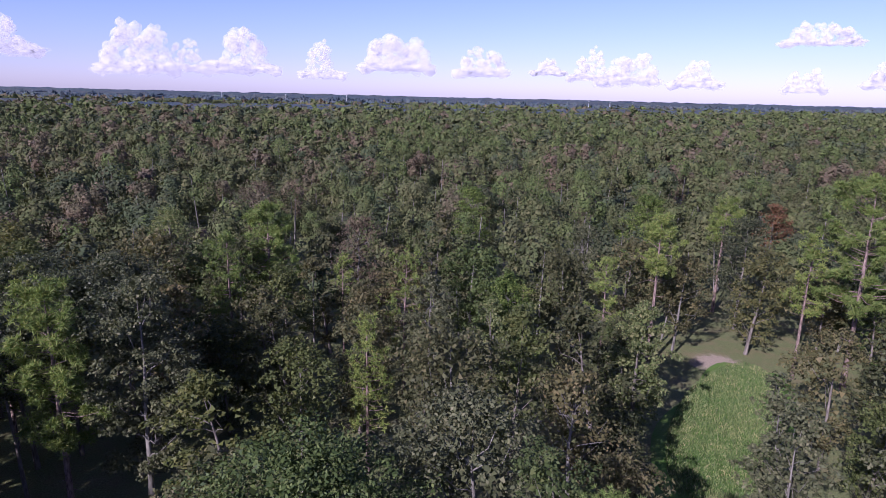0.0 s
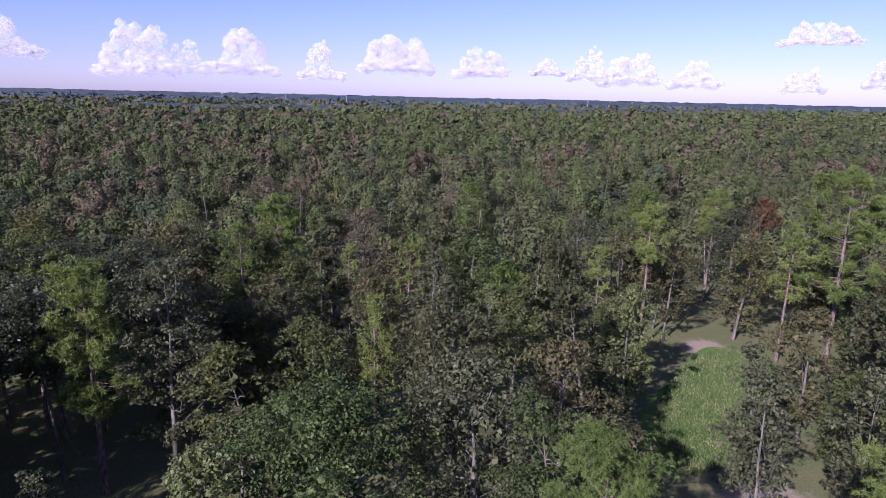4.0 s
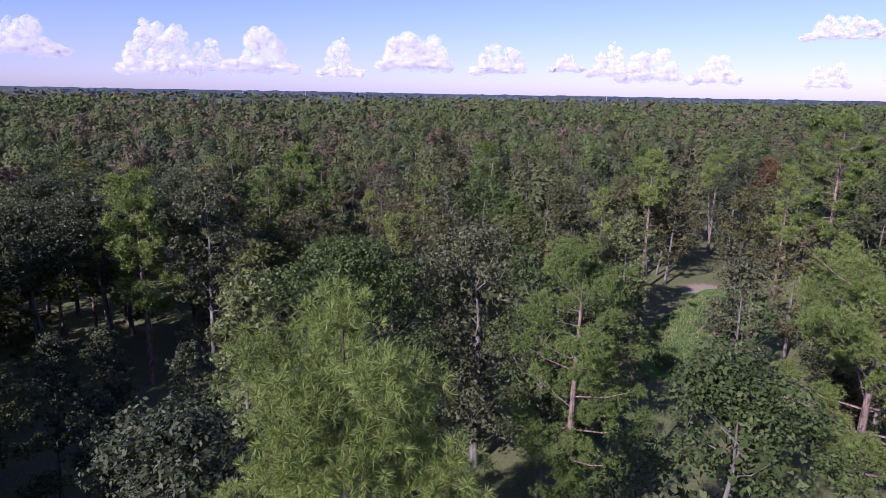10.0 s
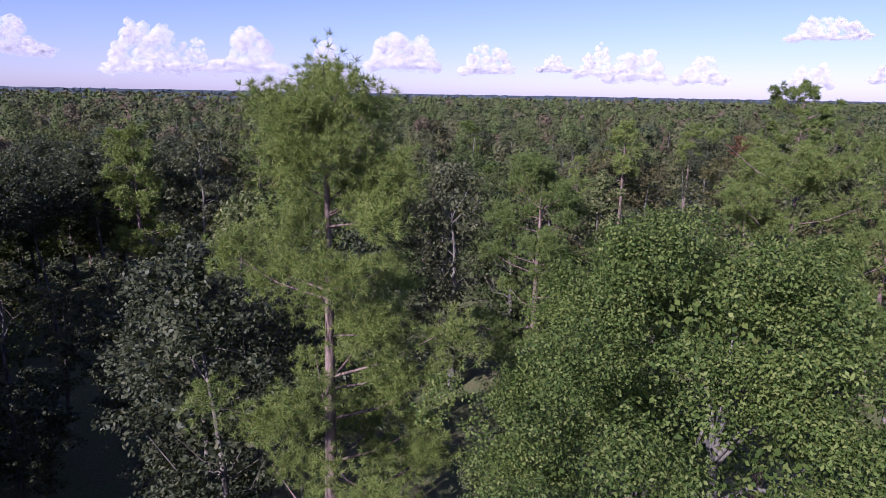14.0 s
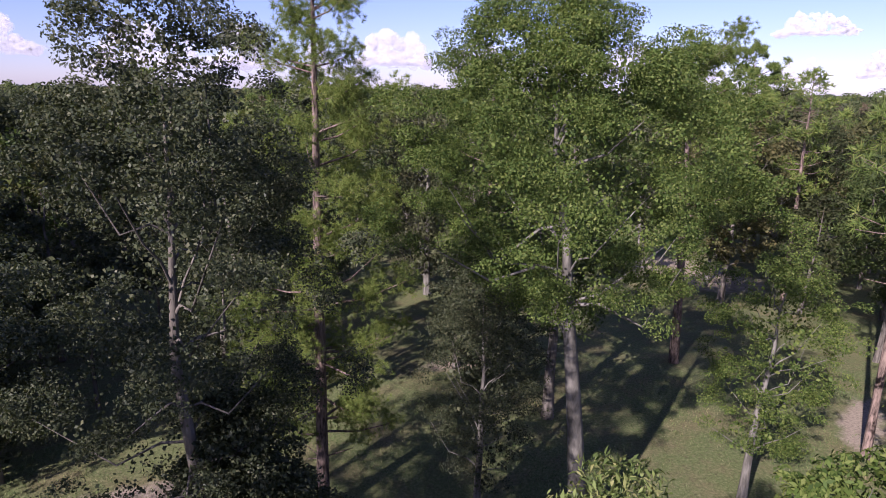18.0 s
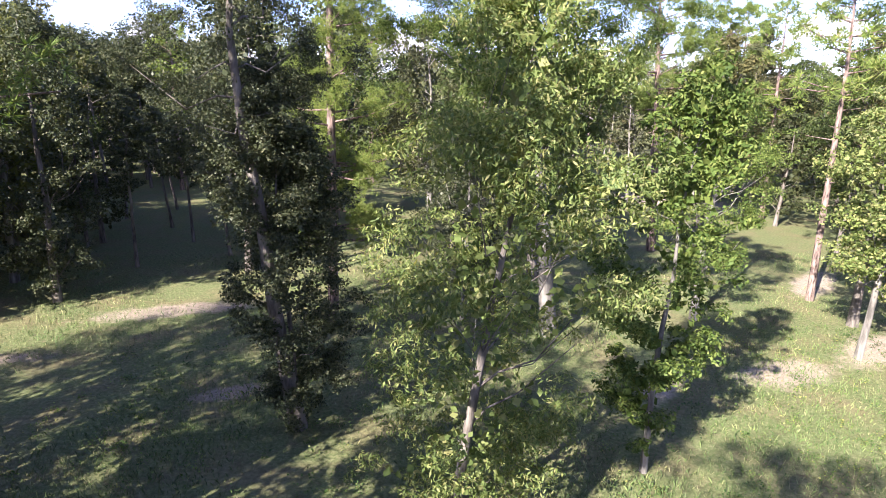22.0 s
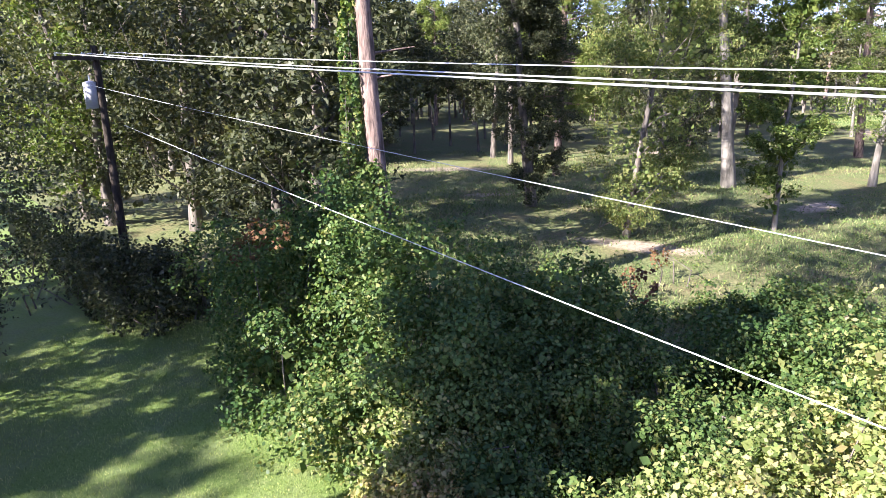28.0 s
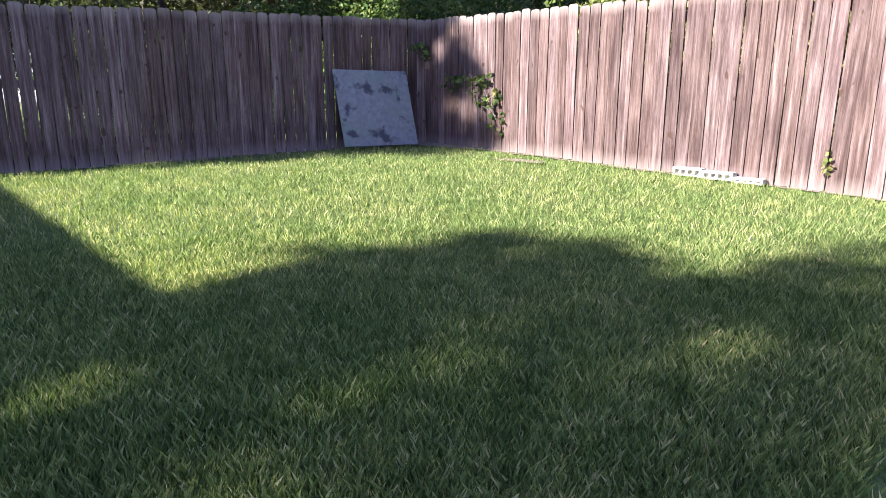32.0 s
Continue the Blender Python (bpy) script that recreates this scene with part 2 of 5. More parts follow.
def lawn_build(nt, b):
    mid, fine = noise_of(nt, 0.9, 5, 0.6), noise_of(nt, 22.0, 5, 0.75)
    a = ramp(nt, fine, [(0.25, (0.08, 0.123, 0.032)), (0.5, (0.152, 0.217, 0.056)), (0.78, (0.24, 0.287, 0.1))])
    d = ramp(nt, fine, [(0.25, (0.1, 0.135, 0.05)), (0.75, (0.235, 0.27, 0.115))])
    nt.links.new(mixed(nt, ramp(nt, mid, [(0.42, (0, 0, 0)), (0.68, (1, 1, 1))]), a, d), b.inputs["Base Color"])
    bumped(nt, b, fine, 0.8, 0.04)


M_LAWN = material("mown_lawn", lawn_build, 0.9, 0.2)


# mesh helpers
def mesh_of(name, v, f, mat):
    """A mesh from arrays of points and of equal-sided faces."""
    v, f = np.asarray(v, np.float32), np.asarray(f, np.int32)
    me = bpy.data.meshes.new(name)
    me.vertices.add(len(v))
    me.vertices.foreach_set("co", v.ravel())
    me.loops.add(f.size)
    me.loops.foreach_set("vertex_index", f.ravel())
    me.polygons.add(len(f))
    me.polygons.foreach_set("loop_start", np.arange(0, f.size, f.shape[1], dtype=np.int32))
    me.update(calc_edges=True)
    me.materials.append(mat)
    return me


def smooth(me):
    me.polygons.foreach_set("use_smooth", np.ones(len(me.polygons), bool))
    return me


def part_of(name, me, parent, label=""):
    ob = new(name, me)
    ob.parent = parent
    return tagged(ob, label)


def part(name, bm, mat, parent, label=""):
    me = bpy.data.meshes.new(name)
    bm.to_mesh(me)
    bm.free()
    me.materials.append(mat)
    return part_of(name, me, parent, label)


class Wood:
    """Gathers tapered tubes into one mesh."""
    def __init__(self):
        self.v, self.f, self.n = [], [], 0

    def tube(self, pts, radii, sides=6):
        pts = np.asarray(pts, float)
        for i, (p, r) in enumerate(zip(pts, radii)):
            d = pts[min(i + 1, len(pts) - 1)] - pts[max(i - 1, 0)]
            d /= np.linalg.norm(d) + 1e-9
            a = np.cross(d, (0.31, 0.95, 0.05) if abs(d[1]) < 0.9 else (1, 0, 0))
            a /= np.linalg.norm(a)
            c = np.cross(d, a)
            t = np.arange(sides) * 2 * np.pi / sides
            self.v.append(p + r * (np.outer(np.cos(t), a) + np.outer(np.sin(t), c)))
            if i:
                k = self.n + (i - 1) * sides
                j = np.arange(sides)
                q = (j + 1) % sides
                self.f.append(np.stack([k + j, k + q, k + sides + q, k + sides + j], 1))
        self.n += len(pts) * sides

    def mesh(self, name, mat):
        return smooth(mesh_of(name, np.concatenate(self.v), np.concatenate(self.f), mat))


def unit(a):
    return a / (np.linalg.norm(a, axis=-1, keepdims=True) + 1e-9)


def leaf_quads(rng, at, normal, size, width=0.55, droop=0.0, tri=False):
    """One pointed, slightly folded leaf at every point."""
    n = len(at)
    side = unit(np.cross(normal, rng.normal(size=(n, 3))))
    tip = np.cross(side, normal)
    tip[:, 2] -= droop
    tip = unit(tip)
    s = size * rng.uniform(0.65, 1.3, (n, 1))
    if tri:
        q = np.stack([at - tip * s * 0.4 - side * s * width * 0.6, at - tip * s * 0.35 + side * s * width * 0.6, at + tip * s * 0.6], 1)
        return q.reshape(-1, 3), np.arange(3 * n).reshape(n, 3)
    lift = normal * s * 0.12
    q = np.stack([at - tip * s * 0.5, at + side * s * width * 0.5 + lift, at + tip * s * 0.5, at - side * s * width * 0.5 + lift], 1)
    return q.reshape(-1, 3), np.arange(4 * n).reshape(n, 4)


def sprays(rng, centres, radii, per, lift=0.45):
    """Small sprays heaped on the outer and upper side of every clump: their centres and radii."""
    n = len(centres) * per
    k = np.repeat(np.arange(len(centres)), per)
    d = unit(rng.normal(size=(n, 3)) + (0, 0, lift))
    c = centres[k] + d * radii[k][:, None] * rng.uniform(0.45, 0.85, (n, 1)) * np.array((1, 1, 0.72))
    return c, radii[k] * rng.uniform(0.3, 0.52, n)


def clump_leaves(rng, centres, radii, count, size, flat=0.7, up=0.5, width=0.55, droop=0.0, tri=False, jitter=0.36, per=7):
    """Leaves scattered over the sprays of the clumps, with gaps between them."""
    c, s = sprays(rng, centres, radii, per)
    w = s ** 2
    i = rng.choice(len(c), count, p=w / w.sum())
    d = unit(rng.normal(size=(count, 3)) + (0, 0, 0.3))
    r = rng.uniform(0.2, 1.0, (count, 1)) ** 0.5
    at = c[i] + d * r * s[i][:, None] * np.array((1.15, 1.15, flat))
    normal = unit(d * 0.8 + np.array((0, 0, up)) + jitter * rng.normal(size=(count, 3)))
    return leaf_quads(rng, at, normal, size, width, droop, tri)


def hardwood(rng, height, radius, base, clumps=60, leaves=3000, size=0.36, limbs=9, girth=0.22, lean=(0, 0), peak=0.55, clump=0.24, twigs=0, droop=0.0, width=0.55, core=12, tri=False, inner=0.0, hollow=0.25):
    """Trunk with limbs, and a crown of leaf clumps held at their ends."""
    wood = Wood()
    ts = np.linspace(0, 1, 8)
    wob = np.cumsum(rng.normal(size=(8, 2)) * 0.012 * height, 0) * ts[:, None]
    axis = np.c_[wob + np.outer(ts, lean), ts * height * 0.93]
    wood.tube(axis, girth * np.r_[1.35, 1.0, 0.88, 0.75, 0.58, 0.4, 0.22, 0.06], 8)
    u = rng.uniform(0, 1, clumps) ** 0.85
    z = base + u * (height - base)
    env = np.where(u < peak, 0.5 + 0.5 * np.sin(u / peak * np.pi / 2), np.cos((u - peak) / (1 - peak + 1e-6) * np.pi / 2 * 0.92).clip(0.05) ** 0.75)
    ang = rng.uniform(0, 2 * np.pi, clumps)
    rr = radius * env * rng.uniform(hollow, 1.0, clumps) ** 0.4 * rng.uniform(0.72, 1.12, clumps)
    cx = np.interp(z, axis[:, 2], axis[:, 0]) + rr * np.cos(ang)
    cy = np.interp(z, axis[:, 2], axis[:, 1]) + rr * np.sin(ang)
    cen = np.c_[cx, cy, z]
    rad = radius * clump * rng.uniform(0.6, 1.25, clumps)
    order = rng.permutation(clumps)
    for k in order[:limbs + twigs]:
        c = cen[k]
        z0 = min(max(base * rng.uniform(0.7, 1.25), c[2] - rr[k] * rng.uniform(0.7, 1.4)), height * 0.8)
        s = np.array((np.interp(z0, axis[:, 2], axis[:, 0]), np.interp(z0, axis[:, 2], axis[:, 1]), z0))
        c = s + (c - s) * 0.85
        m = s * 0.5 + c * 0.5 + rng.normal(size=3) * 0.09 * radius + (0, 0, -0.1 * radius)
        g = girth * (0.3 if k in order[:limbs] else 0.2) * (1 - 0.5 * z0 / height)
        wood.tube([s, s * 0.6 + m * 0.4 + (0, 0, 0.05 * radius), m, m * 0.4 + c * 0.6, c], g * np.array((1, 0.8, 0.6, 0.4, 0.12)), 5)
    q, f = clump_leaves(rng, cen, rad * 1.12, leaves, size, 0.75, 0.45, width, droop, tri, 0.7 if leaves > 20000 else 0.45, 6)
    # the shaded inner foliage behind the outer leaves
    k = rng.integers(0, clumps, clumps * core)
    mid = np.c_[np.interp(cen[k, 2], axis[:, 2], axis[:, 0]), np.interp(cen[k, 2], axis[:, 2], axis[:, 1]), cen[k, 2] - 0.05 * height]
    within = mid + (cen[k] - mid) * rng.uniform(0.2, 0.78, (len(k), 1)) + rng.normal(size=(len(k), 3)) * 0.05 * radius
    q2, f2 = leaf_quads(rng, within, unit(rng.normal(size=(len(k), 3))), inner or min(radius * clump * 0.55, max(0.2, size * 1.8)), 0.75, 0.0, tri)
    return wood, np.concatenate([q, q2]), np.concatenate([f, f2 + len(q)])


def pine(rng, height, radius, base, tufts=220, needles=10, length=0.5, wide=0.07, girth=0.2, lean=(0, 0), flat_top=0.0, whorl=0.8, stubs=6, clump=0.5):
    """A straight trunk with whorled boughs that carry brushes of needles."""
    wood = Wood()
    ts = np.linspace(0, 1, 7)
    axis = np.c_[np.outer(ts, lean) + np.cumsum(rng.normal(size=(7, 2)) * 0.003 * height, 0) * ts[:, None], ts * height]
    wood.tube(axis, girth * np.r_[1.25, 1.0, 0.88, 0.74, 0.55, 0.33, 0.05], 9)
    at = lambda z: np.array((np.interp(z, axis[:, 2], axis[:, 0]), np.interp(z, axis[:, 2], axis[:, 1]), z))
    boughs = []
    z = base
    while z < height - 0.4:
        u = (z - base) / (height - base)
        reach = radius * ((1 - u) ** (0.45 - 0.22 * flat_top) * (0.62 + 0.38 * min(1, u * 4)) + 0.05)
        for _ in range(rng.integers(3, 6)):
            a = rng.uniform(0, 2 * np.pi)
            ln = reach * rng.uniform(0.55, 1.12)
            rise = ln * (rng.uniform(-0.12, 0.25) + 0.55 * u)
            s = at(z + rng.uniform(-0.3, 0.3))
            e = s + (ln * np.cos(a), ln * np.sin(a), rise)
            m = (s + e) / 2 + (0, 0, -0.07 * ln)
            wood.tube([s, m, e], girth * (0.2 * (1 - u) + 0.1) * np.array((1, 0.65, 0.2)), 4)
            boughs.append((s, m, e, ln))
        z += whorl * rng.uniform(0.6, 1.25)
    for _ in range(stubs):
        zz = rng.uniform(0.45, 0.95) * base
        s, a = at(zz), rng.uniform(0, 2 * np.pi)
        wood.tube([s, s + np.array((np.cos(a), np.sin(a), 0.15)) * rng.uniform(0.5, 1.6)], girth * np.array((0.2, 0.05)), 4)
    # brushes of needles gather in clumps along the outer half of every bough
    hold, reach = [], []
    for s, m, e, ln in boughs:
        for q in np.r_[1.0, rng.uniform(0.38, 0.92, 2 if ln > 1.2 else 1)]:
            side = rng.normal(size=3) * (0.16 * ln * (0.3 if q == 1.0 else 1.0), 0.16 * ln * (0.3 if q == 1.0 else 1.0), 0.05 * ln)
            hold.append((1 - q) ** 2 * s + 2 * q * (1 - q) * m + q * q * e + side)
            reach.append(clump * rng.uniform(0.7, 1.25))
    hold, reach = np.array(hold), np.array(reach)
    pick = rng.choice(len(hold), tufts, p=reach ** 2 / (reach ** 2).sum())
    d = unit(rng.normal(size=(tufts, 3)) + (0, 0, 0.35))
    cen = hold[pick] + d * reach[pick][:, None] * rng.uniform(0.25, 1.0, (tufts, 1)) * np.array((1, 1, 0.85))
    out = d + (0, 0, 0.45)
    cen[:10] = at(height) + rng.normal(size=(10, 3)) * (0.3, 0.3, 0.4)
    out[:10] = (0, 0, 1.5)
    out = unit(out)
    c = np.repeat(cen, needles, 0)
    d = unit(np.repeat(out, needles, 0) * 0.6 + rng.normal(size=(tufts * needles, 3)) * 0.75)
    n = len(c)
    s = unit(np.cross(d, rng.normal(size=(n, 3)))) * wide * 0.5
    ln = length * rng.uniform(0.7, 1.15, (n, 1))
    tri = np.stack([c + s + d * ln * 0.15, c - s + d * ln * 0.15, c + d * ln], 1).reshape(-1, 3)
    return wood, tri, np.arange(3 * n).reshape(n, 3)


def joined(a, b):
    """Two growths of one tree: their wood and their leaves together."""
    wood = a[0]
    wood.f += [f + wood.n for f in b[0].f]
    wood.v += b[0].v
    wood.n += b[0].n
    return wood, np.concatenate([a[1], b[1]]), np.concatenate([a[2], b[2] + len(a[1])])


def tree(name, made, bark_mat, leaf_mat, label, category="tree"):
    wood, q, f = made
    top = new(name)
    top.empty_display_size = 0.5
    part_of("trunk", wood.mesh("trunk", bark_mat), top)
    part_of("crown", mesh_of("crown", q, f, leaf_mat), top)
    return tagged(top, label, category)


def rng_of(k):
    return np.random.default_rng(k)


# large structure: the ground, the canopy beyond it and the sky's clouds
CORNER = Vector((-3.95, 7.05, 0))
ALONG_L, ALONG_R = Vector((-0.635, -0.772, 0)).normalized(), Vector((0.862, -0.507, 0)).normalized()
OUT_L, OUT_R = Vector((-0.772, 0.635, 0)).normalized(), Vector((0.507, 0.862, 0)).normalized()
FALL = 0.033


def ground_z(x, y):
    """The yard falls gently away from the fence corner; the rest is level."""
    dx, dy = x - CORNER.x, y - CORNER.y
    d = np.hypot(dx, dy)
    out = np.maximum(dx * OUT_L.x + dy * OUT_L.y, dx * OUT_R.x + dy * OUT_R.y)
    return np.clip(1 - out / 2.5, 0, 1) * (0.05 - FALL * np.minimum(d, 9)) * np.clip((40 - d) / 20, 0, 1)


def sheet(name, outline, z, mat, label, cat, inner=0):
    bm = bmesh.new()
    bm.faces.new([bm.verts.new((x, y, z)) for x, y in outline])
    me = bpy.data.meshes.new(name)
    bm.to_mesh(me)
    bm.free()
    me.materials.append(mat)
    return tagged(new(name, me), label, cat, kind="structure")


def grid_sheet(name, xs, ys, height, mat, label, cat, kind="structure"):
    X, Y = np.meshgrid(xs, ys)
    Z = height(X, Y)
    i = np.arange((len(ys) - 1) * len(xs)).reshape(-1, len(xs))[:, :-1].ravel()
    f = np.stack([i, i + 1, i + len(xs) + 1, i + len(xs)], 1)
    return tagged(new(name, smooth(mesh_of(name, np.c_[X.ravel(), Y.ravel(), Z.ravel()], f, mat))), label, cat, kind=kind)


fine = np.arange(-40, 24.1, 0.8)
coarse = np.linspace(-4900, 4900, 60)
spread = np.concatenate([coarse[coarse < -41], fine, coarse[coarse > 25]])
grid_sheet("ground", spread, spread, lambda x, y: np.minimum(ground_z(x, y), 0) - 0.02 * (ground_z(x, y) < -0.001), M_GROUND, "woodland floor of grass, straw and bare sandy soil", "ground")


def blob_outline(cx, cy, rx, ry, turn, seed, n=48, rough=0.18):
    r = rng_of(seed)
    ph = r.uniform(0, 6.28, 6)
    pts = []
    for k in range(n):
        a = 2 * math.pi * k / n
        w = 1 + rough * sum(math.sin((j + 2) * a + ph[j]) / (j + 1.5) for j in range(6))
        x, y = rx * w * math.cos(a), ry * w * math.sin(a)
        pts.append((cx + x * math.cos(turn) - y * math.sin(turn), cy + x * math.sin(turn) + y * math.cos(turn)))
    return pts


def meadow_build(nt, b):
    fine, mid = noise_of(nt, 5.0, 5, 0.7), noise_of(nt, 0.25, 4)
    a = ramp(nt, fine, [(0.25, (0.05, 0.1, 0.018)), (0.5, (0.085, 0.165, 0.03)), (0.8, (0.14, 0.21, 0.05))])
    nt.links.new(mixed(nt, ramp(nt, mid, [(0.45, (0, 0, 0)), (0.75, (0.6, 0.6, 0.6))]), a, (0.16, 0.17, 0.06)), b.inputs["Base Color"])
    bumped(nt, b, fine, 0.8, 0.1)


M_MEADOW = material("meadow_grass", meadow_build, 0.9, 0.2)


# the bright clearing
sheet("meadow", blob_outline(34, 106, 6, 19, -0.66, 3), 0.02, M_MEADOW, "bright green grassy clearing among the trees", "meadow")

# the strip of mown lawn outside the fence
sheet("lawn_strip", [(-4.4, 7.6), (-4.9, 9.6), (-8, 12.2), (-12, 15.4), (-17, 18.2), (-26, 23.5), (-45, 36), (-75, 56), (-84, 50), (-60, 33), (-40, 17), (-30, 4), (-24, -10), (-16, -5.2), (-8.6, 2.6)], 0.016, M_LAWN, "mown lawn strip beyond the fence, streaked with tree shade", "lawn")


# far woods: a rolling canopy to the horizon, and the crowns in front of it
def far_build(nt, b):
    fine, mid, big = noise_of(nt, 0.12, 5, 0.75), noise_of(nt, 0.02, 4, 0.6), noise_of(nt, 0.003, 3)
    # distance haze is put into these tones as a blue cast
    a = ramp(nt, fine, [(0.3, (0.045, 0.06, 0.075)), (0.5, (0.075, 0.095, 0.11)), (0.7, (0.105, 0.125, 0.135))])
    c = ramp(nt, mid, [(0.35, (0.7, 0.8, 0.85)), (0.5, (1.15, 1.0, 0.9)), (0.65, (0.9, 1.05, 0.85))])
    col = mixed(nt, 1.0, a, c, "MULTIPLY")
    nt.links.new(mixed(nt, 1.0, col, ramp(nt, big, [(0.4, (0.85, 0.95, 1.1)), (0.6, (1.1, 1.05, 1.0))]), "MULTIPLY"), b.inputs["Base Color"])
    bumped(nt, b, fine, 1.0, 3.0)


M_HAZED_CANOPY = material("hazed_far_canopy", far_build, 0.95, 0.1)


def canopy_height(x, y):
    r = rng_of(77)
    d = np.hypot(x, y)
    z = 9.5 + 0 * x
    for s, h in ((900, 3.0), (340, 2.0), (120, 1.6), (45, 1.6)):
        for _ in range(3):
            a, ph = r.uniform(0, 6.28), r.uniform(0, 6.28)
            z = z + h / 2 * np.sin((x * math.cos(a) + y * math.sin(a)) * 6.28 / s + ph)
    z = z + r.normal(size=x.shape) * np.clip(d / 900, 0.8, 2.2)
    return z + np.clip((d - 2500) / 2400, 0, 1) * 2 - np.clip((900 - y) / 100, 0, 1) * 8


fy = 700 * (4850 / 700) ** np.linspace(0, 1, 150)
grid_sheet("far_woods", np.linspace(-1, 1, 240), fy, lambda x, y: 0 * x, M_HAZED_CANOPY, "rolling wooded canopy reaching to the horizon", "woods", "stuff")
far = bpy.data.objects["far_woods"]
co = np.empty(len(far.data.vertices) * 3, np.float32)
far.data.vertices.foreach_get("co", co)
co = co.reshape(-1, 3)
co[:, 0] *= co[:, 1] * 1.1 + 60
co[:, 2] = canopy_height(co[:, 0], co[:, 1])
far.data.vertices.foreach_set("co", co.ravel())
far.data.update()

FAR_KEEP = [(24.7, 132, 6), (50, 133, 6), (39.8, 146, 5), (65.7, 150, 5), (50.8, 141, 4), (-7.8, 135.5, 5), (-29.6, 176, 6), (-36, 142, 5), (11.6, 150.7, 5), (-19.5, 129, 6)]
r = rng_of(5)
pts = []
y = 129.0
while y < 1900:
    step = 7.4 + (y - 129) * 0.012
    half = y * 0.86 + 20
    xs = np.arange(-half, half, step)
    pts.append(np.c_[xs + r.uniform(-0.48, 0.48, len(xs)) * step, y + r.uniform(-0.48, 0.48, len(xs)) * step, np.full(len(xs), step)])
    y += step * 0.9
pts = np.concatenate(pts)
pts = pts[np.all([np.hypot(pts[:, 0] - a, pts[:, 1] - b) > c for a, b, c in FAR_KEEP], axis=0)]
N = len(pts)
# stands of one kind drift over the woods
drift = sum(np.sin(pts[:, 0] * math.cos(a) / w + pts[:, 1] * math.sin(a) / w + p) for a, w, p in ((0.3, 31, 1.0), (1.4, 47, 2.2), (2.3, 21, 0.4), (2.9, 75, 4.0)))
pick = drift * 0.16 + r.normal(size=N) * 0.62 - 0.0006 * pts[:, 0]
kind = np.where(pick > 0.62, 1, np.where(pick < -0.72, 2, np.where(r.uniform(size=N) < 0.22, 3, 0)))
nq = np.select([pts[:, 1] < 200, pts[:, 1] < 290, pts[:, 1] < 420, pts[:, 1] < 640, pts[:, 1] < 1000], [900, 520, 230, 90, 40], 15)
# the farthest crowns take the canopy material with haze in its colour
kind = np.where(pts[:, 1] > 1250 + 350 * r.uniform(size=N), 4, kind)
tall = np.where(kind == 2, r.uniform(13, 20.5, N), r.uniform(8.5, 17.0, N)) + 3.0 * (r.uniform(size=N) > 0.9) - np.clip((pts[:, 1] - 500) / 700, 0, 1) * 2.5
wide = pts[:, 2] * r.uniform(0.36, 0.7, N) * np.where(kind == 2, 0.72, 1.0)
deep = np.minimum(wide * r.uniform(0.9, 1.6, N), tall * 0.5)
lobes = unit(r.normal(size=(N, 9, 3)) + (0, -0.35, 0.35))
girth = r.uniform(0.34, 0.56, (N, 9))
for which, (mat, label) in enumerate(((M_FAR_OLIVE, "dull olive crowns of the distant woods"), (M_FAR_RUST, "dusky brown crowns of the distant woods"), (M_FAR_GREEN, "green crowns of the distant woods, some of them pines"), (M_FAR_DARK, "dark green crowns of the distant woods"), (M_HAZED_CANOPY, "crowns of the farthest woods, haze blue in their colour"))):
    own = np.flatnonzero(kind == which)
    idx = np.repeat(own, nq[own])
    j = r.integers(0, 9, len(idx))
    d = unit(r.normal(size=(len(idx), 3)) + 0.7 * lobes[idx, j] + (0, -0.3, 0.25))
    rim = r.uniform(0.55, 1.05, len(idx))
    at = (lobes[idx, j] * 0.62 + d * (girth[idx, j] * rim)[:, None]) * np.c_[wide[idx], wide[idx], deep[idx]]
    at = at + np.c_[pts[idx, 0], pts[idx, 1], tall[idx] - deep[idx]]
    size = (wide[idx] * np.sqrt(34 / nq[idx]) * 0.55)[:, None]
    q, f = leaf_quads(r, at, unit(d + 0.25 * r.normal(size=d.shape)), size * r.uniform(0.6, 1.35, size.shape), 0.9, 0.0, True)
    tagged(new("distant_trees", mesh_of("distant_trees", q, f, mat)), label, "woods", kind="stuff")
# the bare pale stems that show between the crowns
stems = Wood()
for k in np.flatnonzero((pts[:, 1] < 300) & (r.uniform(size=N) < 0.5)):
    x, y, h = pts[k, 0], pts[k, 1] - wide[k] * r.uniform(0.2, 0.9), tall[k] * r.uniform(0.6, 0.97)
    lean = r.normal(size=2) * 0.8
    stems.tube([(x, y, 0), (x + lean[0] * 0.5, y + lean[1] * 0.4, h * 0.5), (x + lean[0], y + lean[1], h)], (0.2, 0.14, 0.05), 4)
tagged(new("distant_stems", stems.mesh("distant_stems", M_BARK_PALE)), "pale bare stems between the distant crowns", "woods", kind="stuff")


